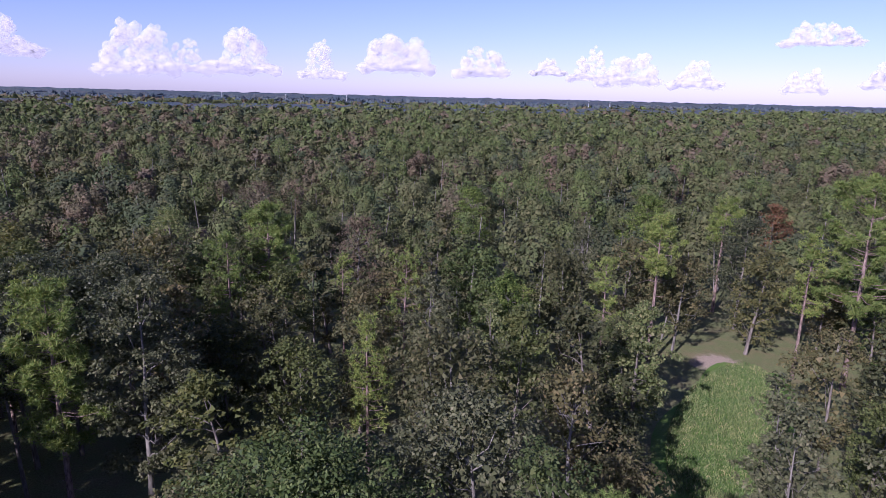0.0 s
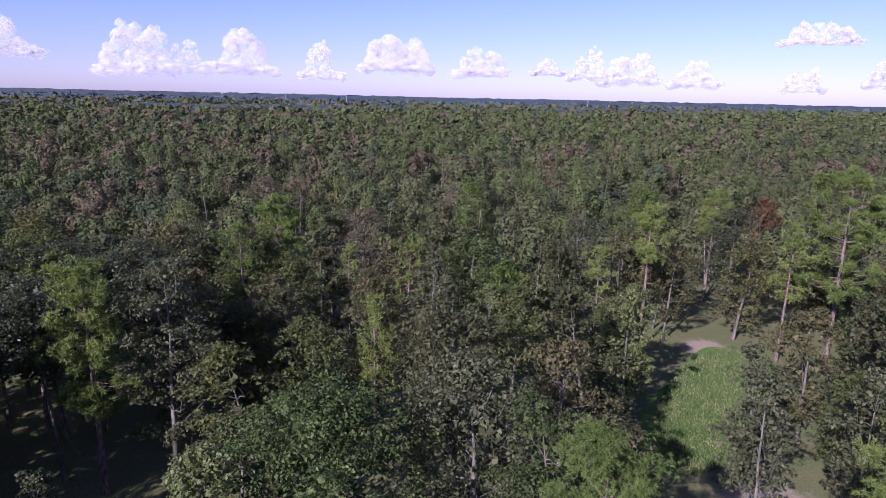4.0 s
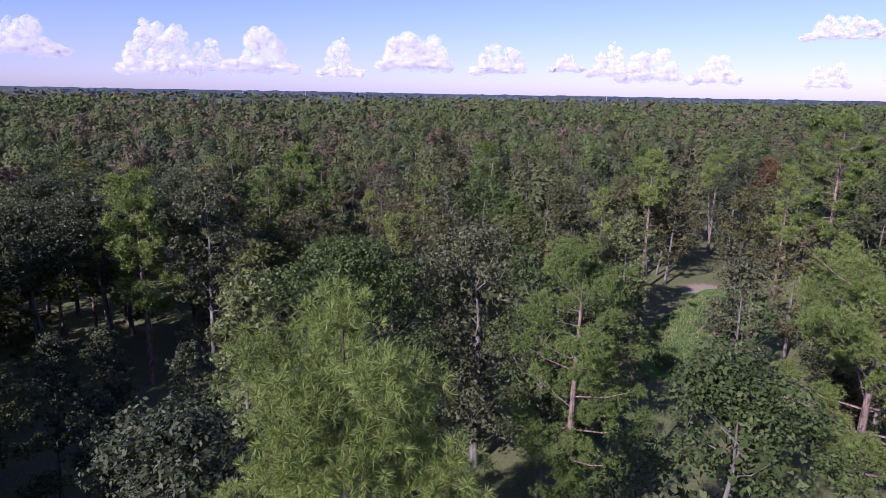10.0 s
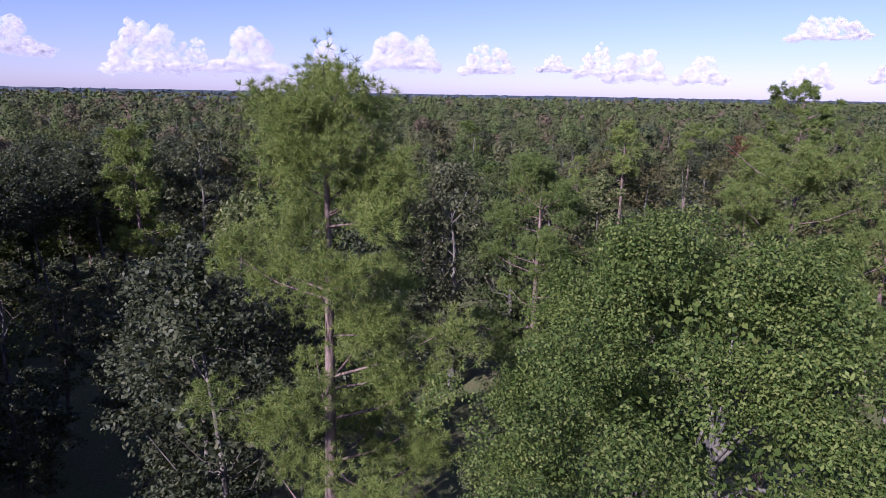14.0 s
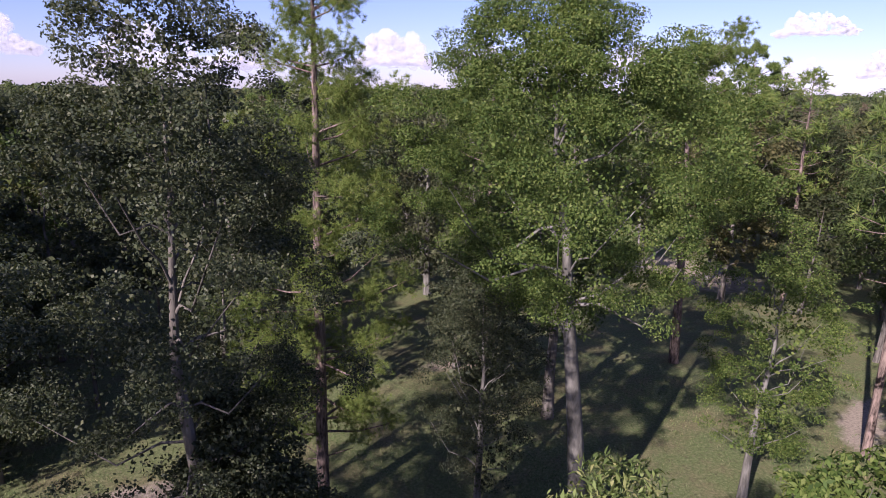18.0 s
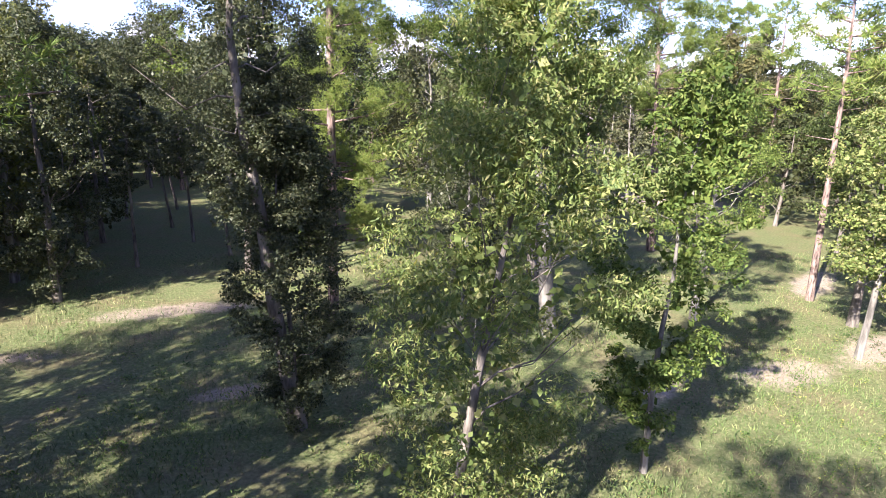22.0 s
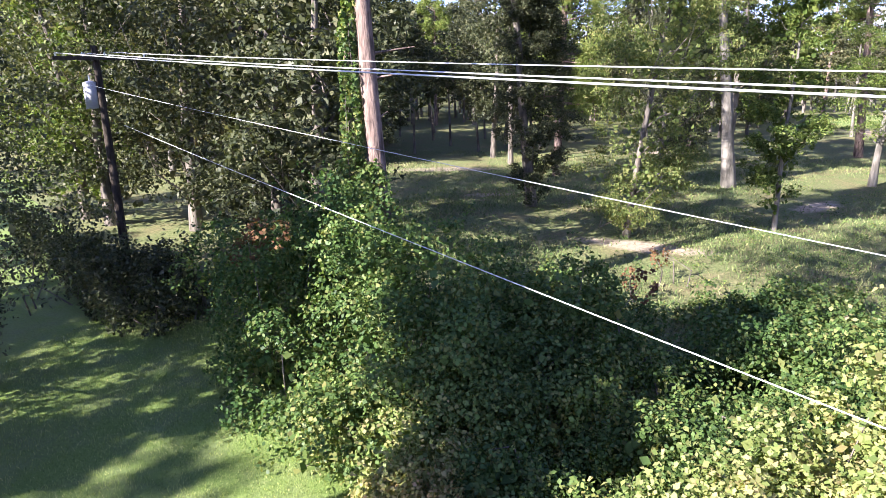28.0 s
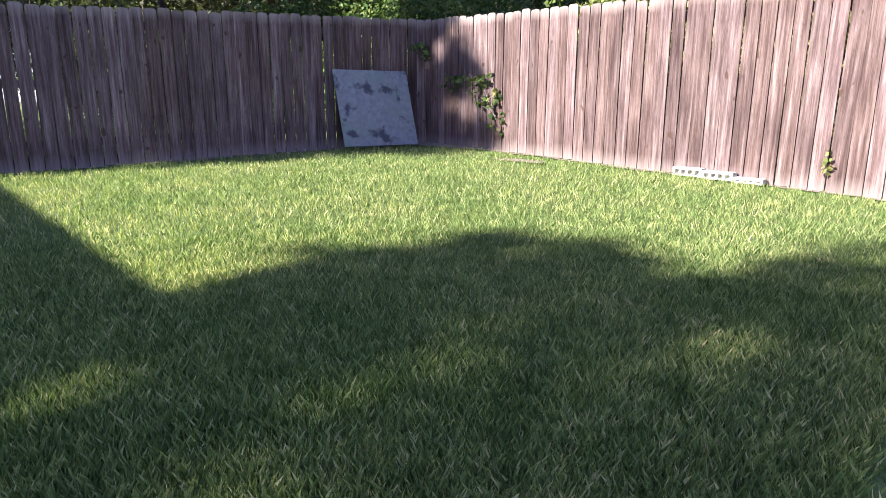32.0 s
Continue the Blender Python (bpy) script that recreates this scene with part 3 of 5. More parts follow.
# cumulus clouds low over the horizon
def cloud_build(nt, b):
    n = noise_of(nt, 0.012, 4)
    nt.links.new(ramp(nt, n, [(0.3, (0.3, 0.29, 0.3)), (0.7, (0.36, 0.35, 0.35))]), b.inputs["Base Color"])
    # a faint glow in the material lightens the shaded sides of the clouds
    b.inputs["Emission Color"].default_value, b.inputs["Emission Strength"].default_value = (0.92, 0.86, 1.0, 1), 0.42
    clear, mx = nt.nodes.new("ShaderNodeBsdfTransparent"), nt.nodes.new("ShaderNodeMixShader")
    nt.links.new(ramp(nt, noise_of(nt, 0.03, 5, 0.7), [(0.38, (0.03, 0.03, 0.03)), (0.62, (0.42, 0.42, 0.42))]), mx.inputs[0])
    nt.links.new(clear.outputs[0], mx.inputs[1])
    nt.links.new(b.outputs[0], mx.inputs[2])
    nt.links.new(mx.outputs[0], nt.nodes["Material Output"].inputs[0])


M_CLOUD = material("cloud", cloud_build, 1.0, 0.0)
ICOS = []
for level in (2, 1):
    bm = bmesh.new()
    bmesh.ops.create_icosphere(bm, subdivisions=level, radius=1)
    ICOS.append((np.array([v.co[:] for v in bm.verts]), np.array([[v.index for v in f.verts] for f in bm.faces])))
    bm.free()


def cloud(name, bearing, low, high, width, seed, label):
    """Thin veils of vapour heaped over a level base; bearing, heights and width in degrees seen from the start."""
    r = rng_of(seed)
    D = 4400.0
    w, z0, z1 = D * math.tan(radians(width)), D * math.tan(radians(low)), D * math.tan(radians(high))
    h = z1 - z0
    heads = [(r.uniform(-0.3, 0.3), r.uniform(0.5, 0.9)) for _ in range(4)]
    heads[0] = (r.uniform(-0.1, 0.25), 1.0)
    vs, fs, n = [], [], 0
    for k in range(170):
        s = r.uniform(-0.5, 0.5)
        lid = min(1.0, max(a * max(0.0, 1 - (abs(s - c) / 0.2) ** 2) for c, a in heads) + 0.22 * (1 - abs(2 * s) ** 3))
        low_veil = k < 50
        R = min(h, w * 0.45) * (r.uniform(0.1, 0.2) if low_veil else r.uniform(0.07, 0.2))
        t = r.uniform(0, 1)
        z = R * 0.3 + (0.14 * h * t if low_veil else t ** 0.8 * lid * max(0.0, h - 1.5 * R))
        c = np.array((s * (w - 2 * R), r.uniform(-0.3, 0.3) * h, z0 + z))
        sv, sf = ICOS[0 if R > 0.13 * h else 1]
        x, y, q = sv.T
        b = 0.2 * np.sin(x * 4 + k) * np.sin(y * 5 + 2 * k) * np.sin(q * 4.5 + 3 * k) + 0.06 * r.normal(size=len(sv))
        vs.append(sv * (1 + b[:, None]) * R * np.array((1.9, 1, 0.55) if low_veil else (1.1, 1, 1.0)) + c)
        fs.append(sf + n)
        n += len(sv)
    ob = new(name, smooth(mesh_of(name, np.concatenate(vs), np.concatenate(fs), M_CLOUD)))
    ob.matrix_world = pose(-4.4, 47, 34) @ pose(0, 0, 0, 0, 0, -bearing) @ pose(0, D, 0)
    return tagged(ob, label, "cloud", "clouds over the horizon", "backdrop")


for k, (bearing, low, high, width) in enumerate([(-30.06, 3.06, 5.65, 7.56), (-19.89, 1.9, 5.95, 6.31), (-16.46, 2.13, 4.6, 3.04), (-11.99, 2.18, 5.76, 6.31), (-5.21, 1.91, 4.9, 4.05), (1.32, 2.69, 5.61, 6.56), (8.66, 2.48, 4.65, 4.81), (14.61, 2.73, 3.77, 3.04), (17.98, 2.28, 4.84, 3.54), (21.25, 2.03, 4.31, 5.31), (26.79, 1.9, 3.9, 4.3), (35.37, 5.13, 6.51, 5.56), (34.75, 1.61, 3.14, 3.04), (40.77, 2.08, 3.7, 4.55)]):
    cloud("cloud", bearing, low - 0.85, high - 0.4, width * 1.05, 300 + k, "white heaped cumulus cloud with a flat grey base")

# slender masts and towers on the horizon
M_STEEL = material("grey_steel", lambda nt, b: nt.links.new(ramp(nt, noise_of(nt, 2.0), [(0.3, (0.38, 0.38, 0.42)), (0.7, (0.5, 0.5, 0.52))]), b.inputs["Base Color"]), 0.6, 0.4)
M_WHITE = material("white_paint", lambda nt, b: nt.links.new(ramp(nt, noise_of(nt, 1.5), [(0.3, (0.72, 0.72, 0.72)), (0.7, (0.82, 0.82, 0.8))]), b.inputs["Base Color"]), 0.5, 0.4)


def far_mast(bearing, dist, height, girth, mat, label):
    top = new("mast")
    wood = Wood()
    wood.tube([(0, 0, 0), (0, 0, height * 0.6), (0, 0, height)], (girth, girth * 0.8, girth * 0.4), 6)
    part_of("shaft", wood.mesh("shaft", mat), top)
    arm = Wood()
    arm.tube([(-girth * 3, 0, height * 0.97), (girth * 3, 0, height * 0.97)], (girth * 0.5, girth * 0.5), 5)
    part_of("crossbar", arm.mesh("crossbar", mat), top)
    top.location = (-4.4 + dist * math.sin(radians(bearing)), 47 + dist * math.cos(radians(bearing)), 0)
    tagged(top, label, "mast")


far_mast(-31.0, 2600, 135, 0.9, M_STEEL, "tall thin grey radio mast on the horizon")
for bearing in (-13.67, -8.4, -3.17, 18.29, 20.09, 22.0):
    far_mast(bearing, 1500, 27, 0.6, M_STEEL, "pale power pylon standing over the distant woods")


# ---- things: the trees that can be told apart ----
def placed(t, x, y, turn=0, s=1.0):
    t.matrix_world = pose(x, y, 0, 0, 0, turn) @ Matrix.Scale(s, 4)
    return t


PINE_L = "tall loblolly pine with a bare reddish trunk and tufted crown"
placed(tree("pine_tree", pine(rng_of(1), 24.6, 4.0, 4.5, 12500, 34, 0.19, 0.013, 0.25, (0.5, -2.6), 0.0, 1.15, clump=0.74), M_BARK_PINE, M_PINE, "tall bright green pine with long brushy needles, over leafy oaks"), -6.2, 46.2)
placed(tree("pine_tree", pine(rng_of(2), 20.6, 3.9, 7.5, 6000, 24, 0.22, 0.026, 0.24, (-0.5, -1.4), 0.15, 1.0, clump=0.7), M_BARK_PINE, M_PINE, "pine with a pink-barked bare trunk and airy crown"), 4.6, 65.8)
placed(tree("pine_tree", pine(rng_of(3), 21.0, 6.0, 11.0, 7000, 24, 0.23, 0.026, 0.3, (-2.5, -3), 0.85, 1.1, clump=0.8), M_BARK_PINE, M_PINE, "broad flat-topped pine with drooping boughs and a pink trunk"), 17.5, 61.0)
placed(tree("pine_tree", pine(rng_of(4), 25.0, 6.0, 11.0, 2600, 12, 0.6, 0.09, 0.3, (0, 0), 0.85, 1.1), M_BARK_PINE, M_PINE, "tallest pine, layered crown standing over the canopy"), 52.5, 112.7)
placed(tree("pine_tree", pine(rng_of(5), 20.4, 4.0, 8.0, 1900, 12, 0.5, 0.075, 0.24), M_BARK_PINE, M_PINE, "bright green pine among dark shaded trees"), -28.6, 92)
placed(tree("pine_tree", pine(rng_of(6), 19.8, 5.0, 5.0, 2200, 12, 0.55, 0.09, 0.24), M_BARK_PINE, M_PINE, "full pine with a rounded light green crown"), -19.5, 129)
placed(tree("pine_tree", pine(rng_of(7), 15.2, 2.6, 5.0, 500, 12, 0.42, 0.07, 0.16), M_BARK_PINE, M_PINE, "small bright pine in a shaded gap"), -5.7, 98.5)
placed(tree("pine_tree", pine(rng_of(8), 21, 3.6, 13.5, 420, 16, 0.55, 0.05, 0.24, (1.2, 0.6)), M_BARK_PINE, M_PINE, PINE_L), 13.6, 28.8)
placed(tree("pine_tree", pine(rng_of(9), 20, 3.4, 12.0, 380, 16, 0.6, 0.06, 0.2), M_BARK_PINE, M_PINE, PINE_L), 22.3, 48.5)
placed(tree("pine_tree", pine(rng_of(10), 20, 2.6, 12.0, 600, 16, 0.5, 0.06, 0.27, (-1.2, 0.4)), M_BARK_PINE, M_PINE, "tall pine whose pinkish trunk rises out of a vine tangle"), -8.0, 16.8)
placed(tree("pine_tree", pine(rng_of(11), 22, 4.0, 14.0, 300, 14, 0.6, 0.07, 0.3), M_BARK_PINE, M_PINE, "dark-trunked pine in the shade behind the vines"), -21.5, 31)

placed(tree("oak_tree", hardwood(rng_of(21), 21.4, 6.9, 12.2, 165, 240000, 0.076, 11, 0.36, (-2.4, -3.8), 0.36, 0.125, 8, core=60, inner=0.13, hollow=0.2), M_BARK_PALE, M_GREEN, "large spreading oak with a pale forked trunk and glossy leaves"), 4.9, 43.6)
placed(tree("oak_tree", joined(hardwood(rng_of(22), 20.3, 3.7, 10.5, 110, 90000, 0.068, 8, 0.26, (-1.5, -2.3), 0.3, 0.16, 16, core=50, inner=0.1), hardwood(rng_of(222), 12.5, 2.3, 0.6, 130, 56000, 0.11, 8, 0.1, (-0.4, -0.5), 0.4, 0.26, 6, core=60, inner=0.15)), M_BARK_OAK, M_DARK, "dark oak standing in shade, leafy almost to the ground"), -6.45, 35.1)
placed(tree("oak_tree", hardwood(rng_of(23), 14.0, 3.2, 0.8, 150, 40000, 0.14, 12, 0.14, (0.9, -1.6), 0.42, 0.22, 12, 0.55, 0.3), M_BARK_OAK, M_WILLOW, "slender willow oak with pale drooping leaves"), -1.42, 29.1)
placed(tree("oak_tree", hardwood(rng_of(24), 13.0, 1.9, 0.8, 90, 16000, 0.15, 8, 0.1, (-0.5, -1.3), 0.5, 0.27, 6, 0.3, 0.45), M_BARK_PALE, M_GREEN, "young leafy tree with a pale thin trunk"), 5.1, 31.7)
placed(tree("oak_tree", hardwood(rng_of(25), 13.5, 3.2, 3.5, 110, 14000, 0.17, 10, 0.16, (0.8, 0), 0.5, 0.22, 8), M_BARK_PALE, M_WILLOW, "pale-trunked young oak in a sunny glade"), 18.9, 40.0)
placed(tree("oak_tree", hardwood(rng_of(26), 19, 5.0, 6.0, 130, 16000, 0.2, 12, 0.3, (0, 0), 0.5, 0.19, 10), M_BARK_OAK, M_OAK, "dense oak beside the big pine"), 6.3, 54)
placed(tree("oak_tree", hardwood(rng_of(27), 17, 3.6, 3.5, 100, 11000, 0.2, 10, 0.22), M_BARK_OAK, M_DARK, "narrow dark oak in the shade"), -12.8, 56.0)
placed(tree("oak_tree", hardwood(rng_of(28), 18.5, 6.0, 3.0, 150, 18000, 0.24, 12, 0.35, (0, 0), 0.62, 0.2, 8), M_BARK_OAK, M_MID, "broad round-topped oak with dark green leaves"), -8.5, 74)
placed(tree("oak_tree", hardwood(rng_of(29), 18.4, 5.6, 2.0, 120, 14000, 0.26, 12, 0.3, (0, 0), 0.6, 0.22, 20), M_BARK_PALE, M_GREY, "rounded olive-grey oak crown with pale twigs"), 0.8, 77.5)
placed(tree("oak_tree", hardwood(rng_of(30), 17.5, 2.7, 2.0, 90, 9000, 0.24, 10, 0.2, (0, 0), 0.4, 0.26, 6), M_BARK_OAK, M_LIGHT, "slim light green tree rising beside the round oak"), -13.6, 68)
placed(tree("oak_tree", hardwood(rng_of(31), 12, 3.4, 3.0, 100, 30000, 0.095, 8, 0.2, (0, 0), 0.6, 0.18, 14), M_BARK_PALE, M_GREEN, "broad sunlit oak with pale limbs showing"), 13.5, 45.5)
placed(tree("dead_tree", hardwood(rng_of(32), 16.5, 4.2, 6.0, 60, 1500, 0.3, 20, 0.26, (0, 0), 0.6, 0.2, 34), M_BARK_PALE, M_OAK, "half-dead tree with bare pale branches"), 8.6, 84.6)
placed(tree("oak_tree", hardwood(rng_of(154), 11, 3.2, 2.0, 110, 30000, 0.09, 12, 0.16, (0, 0), 0.5, 0.2, 12), M_BARK_PALE, M_DARK, "shaded oak with pale limbs between pine and big oak"), 0.8, 46)
placed(tree("pine_tree", pine(rng_of(12), 20, 4.6, 11.0, 1500, 20, 0.32, 0.03, 0.24, (0.8, 0), 0.3), M_BARK_PINE, M_PINE, "pine with long low boughs reaching over the glade"), -13.2, 25.6)
placed(tree("oak_tree", hardwood(rng_of(35), 15.0, 3.4, 1.5, 90, 8500, 0.26, 10, 0.22, (0, 0), 0.5, 0.24, 6), M_BARK_OAK, M_LIGHT, "yellowing tree at the edge of the clearing"), 20.8, 102)
for x, y, k in ((22.8, 80.4, 36), (25.3, 85, 37), (29.5, 79, 38)):
    placed(tree("birch_tree", hardwood(rng_of(k), 15.5, 3.2, 4.5, 60, 2600, 0.3, 12, 0.16, (r.uniform(-1, 1), 0.5), 0.5, 0.2, 26), M_BARK_PALE, M_GREY, "pale-trunked thin tree beside the clearing"), x, y)
placed(tree("oak_tree", hardwood(rng_of(39), 16.4, 3.4, 7.0, 60, 3400, 0.3, 10, 0.25), M_BARK_OAK, M_RED, "tall tree with rusty dying foliage"), 65.7, 150)
# trees of the middle distance that stand out by their tone or height
for x, y, k, h, rad, low, leaves, mat, label in (
        (-23.3, 94, 201, 20.2, 4.4, 4.0, 11000, M_GREY, "tall grey-green hardwood beside the bright pine"), (0.0, 103, 202, 17.6, 3.6, 2.0, 9000, M_GREY, "grey-green hardwood with a full columnar crown"),
        (10.0, 111.3, 203, 15.0, 3.4, 1.5, 8000, M_GREEN, "leafy green hardwood beside a dark gap"), (7.0, 107, 204, 13.6, 2.6, 1.5, 6000, M_LIGHT, "small light green hardwood beside a gap"),
        (24.7, 132, 205, 15.6, 5.2, 4.0, 5200, M_GREY, "broad twiggy oak with thin grey leaves"), (50, 133, 206, 17.3, 5.2, 3.0, 9000, M_DARK, "broad dark oak over the sandy clearing"),
        (39.8, 146, 207, 18.6, 4.2, 4.0, 8000, M_GREEN, "tall green hardwood of the middle woods"), (-7.8, 135.5, 208, 16.6, 5.0, 4.0, 3600, M_FAR_RUST, "twiggy hardwood with dusky brown leaves"),
        (-29.6, 176, 209, 16.6, 5.6, 4.0, 3600, M_FAR_RUST, "twiggy hardwood with dusky brown leaves"), (-36, 142, 210, 16.6, 4.6, 3.0, 7000, M_LIGHT, "pale olive hardwood of the middle woods"),
        (11.6, 150.7, 211, 18.8, 4.6, 4.0, 7000, M_GREEN, "tall green hardwood of the middle woods"), (25.6, 69.7, 212, 17.0, 3.6, 5.0, 9000, M_OAK, "dark-stemmed oak in dappled sun"), (21.8, 44.2, 213, 13.0, 2.4, 4.0, 6000, M_LIGHT, "slender young oak in a sunny glade")):
    placed(tree("oak_tree", hardwood(rng_of(k), h, rad, low, 90, leaves, 0.27 if y > 60 else 0.18, 12, 0.24, (0, 0), 0.5, 0.22, 26 if "twiggy" in label else 8, core=6), M_BARK_PALE if mat in (M_GREY, M_FAR_RUST) else M_BARK_OAK, mat, label), x, y)
for x, y, k, h in ((50.8, 141, 214, 19), (30.4, 120, 215, 20)):
    placed(tree("pine_tree", pine(rng_of(k), h, 3.2, 13.0, 700, 12, 0.5, 0.08, 0.24), M_BARK_PINE, M_PINE, "tall pine with a long bare trunk"), x, y)

placed(tree("oak_tree", hardwood(rng_of(111), 16.5, 3.2, 0.8, 130, 22000, 0.16, 12, 0.2, (0, 0), 0.45, 0.24, 8), M_BARK_OAK, M_DARK, "dark oak leafy to the ground beside a worn path"), -22.1, 49.7)

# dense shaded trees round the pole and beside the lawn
# shade put into leaf colour: M_DARK for shaded trees, M_GREEN for the sunlit
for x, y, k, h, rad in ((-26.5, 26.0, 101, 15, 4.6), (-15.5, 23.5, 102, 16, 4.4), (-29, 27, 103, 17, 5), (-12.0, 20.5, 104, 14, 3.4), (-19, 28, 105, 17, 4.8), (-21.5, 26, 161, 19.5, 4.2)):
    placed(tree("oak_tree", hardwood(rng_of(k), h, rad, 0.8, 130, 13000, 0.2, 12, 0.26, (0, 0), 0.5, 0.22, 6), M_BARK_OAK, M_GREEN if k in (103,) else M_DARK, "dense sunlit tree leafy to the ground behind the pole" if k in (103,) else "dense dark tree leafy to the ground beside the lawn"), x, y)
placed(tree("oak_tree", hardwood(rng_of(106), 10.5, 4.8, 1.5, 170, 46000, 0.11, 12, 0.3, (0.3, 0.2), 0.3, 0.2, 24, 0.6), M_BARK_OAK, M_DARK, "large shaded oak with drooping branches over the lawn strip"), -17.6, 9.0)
# leaf colour carries the shade: M_DARK on the shaded west side
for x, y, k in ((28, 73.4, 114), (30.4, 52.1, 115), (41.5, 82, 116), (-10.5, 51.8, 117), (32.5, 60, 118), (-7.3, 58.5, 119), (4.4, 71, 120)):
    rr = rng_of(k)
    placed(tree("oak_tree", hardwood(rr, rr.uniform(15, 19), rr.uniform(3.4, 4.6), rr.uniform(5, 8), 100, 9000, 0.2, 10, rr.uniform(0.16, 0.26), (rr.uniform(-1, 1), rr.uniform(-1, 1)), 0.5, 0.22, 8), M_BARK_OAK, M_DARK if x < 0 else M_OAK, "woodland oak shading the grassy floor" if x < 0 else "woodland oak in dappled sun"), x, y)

for x, y, k, h in ((1.5, 61, 155, 8), (3.0, 57, 156, 7)):
    placed(tree("oak_tree", hardwood(rng_of(k), h, 2.6, 0.8, 80, 9000, 0.16, 8, 0.12), M_BARK_OAK, M_DARK, "low shaded sapling oak under the pines"), x, y)
for x, y, k in ((-41, 96, 122), (-36, 101, 125)):
    placed(tree("oak_tree", hardwood(rng_of(k), 17, 4.4, 8.0, 90, 7000, 0.25, 10, 0.2), M_BARK_OAK, M_DARK, "tall bare-stemmed tree over a dark shaded floor"), x, y)

for x, y, k in ((-15, 60, 231), (-19, 64.5, 232), (-22.5, 70, 233), (-17, 72.5, 234), (-25, 79, 235), (-28, 74, 236), (-20.5, 57, 237), (-13.6, 66, 238), (-9.5, 63, 239), (-26, 62, 240)):
    rr = rng_of(k)
    placed(tree("oak_tree", hardwood(rr, rr.uniform(10, 13), rr.uniform(1.5, 2.2), 4.5, 60, 3600, 0.2, 8, 0.12, (rr.uniform(-1, 1), rr.uniform(-1, 1)), 0.5, 0.25), M_BARK_OAK, M_DARK, "slender young tree on the shaded woodland floor"), x, y)

# prototypes for the rest of the woods, shared by all the copies
SHAPES, FINE = [], []
HARD_L = ("mixed hardwood of the woods with an olive crown", "hardwood with a rounded dull green crown", "pale-trunked hardwood with a loose crown", "hardwood with a narrow ragged crown", "tall hardwood of the woods, dusky green", "hardwood with a broad uneven crown")
for k in range(6):
    for store, leaves, size in ((SHAPES, 3800, 0.36), (FINE, 7500, 0.25)):
        rr = rng_of(60 + k)
        hgt = rr.uniform(14.5, 18.5)
        store.append((tree("oak_tree", hardwood(rr, hgt, rr.uniform(3.8, 5.0), hgt * rr.uniform(0.1, 0.24), 80, leaves, size, 8, 0.22, (rr.uniform(-1, 1), rr.uniform(-1, 1)), rr.uniform(0.45, 0.65), 0.23, 4, core=4, tri=store is SHAPES), M_BARK_PALE if k == 2 else M_BARK_OAK, M_OAK, HARD_L[k]), "hard"))
for k in range(3):
    for store, tufts, wide in ((SHAPES, 480, 0.1), (FINE, 800, 0.06)):
        rr = rng_of(80 + k)
        store.append((tree("pine_tree", pine(rr, rr.uniform(18, 21), rr.uniform(3.2, 4.2), rr.uniform(7, 10), tufts, 10, 0.5, wide, 0.2, (0, 0), 0.3 * k, 1.0, 3), M_BARK_PINE, M_PINE, "pine of the woods with a light green tufted crown"), "pine"))

KEEP = [(-6.2, 46.2, 4), (4.6, 65.8, 4), (15.5, 59.0, 6), (52.5, 112.7, 5), (-28.6, 92, 4), (-19.5, 129, 5), (-5.7, 98.5, 3), (13.6, 28.8, 5), (22.3, 48.5, 5), (-8, 16.8, 6), (4.0, 42.4, 7), (-6.5, 34.8, 4), (-1.4, 28.9, 4), (5.6, 33, 4), (18.9, 40, 4), (6.3, 54, 5), (-12.8, 56, 4), (-8.5, 74, 6), (0.8, 77.5, 5), (-13.6, 68, 4), (13.5, 45.5, 5), (8.6, 84.6, 5), (-13.2, 25.6, 3), (20.8, 102, 4), (25.6, 69.7, 4), (21.8, 44.2, 4), (-23.3, 94, 5), (0, 103, 4), (10, 111.3, 4), (7, 107, 3), (30.4, 120, 3), (22.8, 80.4, 4), (25.3, 85, 4), (29.5, 79, 4), (-21.5, 31, 4), (-22.1, 49.7, 5), (28, 73.4, 4), (30.4, 52.1, 4), (41.5, 82, 4), (-10.5, 51.8, 4), (32.5, 60, 4), (-7.3, 58.5, 4), (4.4, 71, 4), (-26.5, 26, 5), (-15.5, 23.5, 5), (-29, 27, 5), (-12, 20.5, 5), (-19, 28, 5)]


def open_ground(x, y):
    """Places kept free of further trees."""
    if (((x - 34) * 0.79 - (y - 106) * 0.613) / 7.5) ** 2 + (((x - 34) * 0.613 + (y - 106) * 0.79) / 21) ** 2 < 1 or ((x - 40.5) / 4) ** 2 + ((y - 121) / 4) ** 2 < 1 or 64 < y < 110 and abs((x - 8) * 0.85 - (y - 64) * 0.53) < 4.5 or ((x - 29) / 5) ** 2 + ((y - 82) / 6) ** 2 < 1:
        return True
    if y < 62 and -6 < x + 0.02 * y and x < 30 and not (y > 52 and x < 2):
        return True
    if -20 < x < 0 and 28 < y < 52 or abs(x + 4) < 7 and y < 56:
        return True
    if x < -2 and max(0.42 * -x - 6, -60 - x) < y < 0.66 * -x + 11 and x > -80 or x < -2 and x > -34 and y < 0.66 * -x + 11:
        return True
    if ((x + 32) / 12) ** 2 + ((y - 89) / 15) ** 2 < 1 or 50 < y < 90 and -24 - 0.45 * (y - 60) < x < -11.5 - 0.35 * (y - 60):
        return True
    if abs(x * 0.766 - y * 0.643 + 44.5) < 5 and y < 46:
        return True
    if abs(x + 1) < 4.5 and y < 84 or abs(x + 5.6) < 3.5 and 82 < y < 98:
        return True
    return y < 33 and x > -20


rr = rng_of(9)
count = 0
spots = []
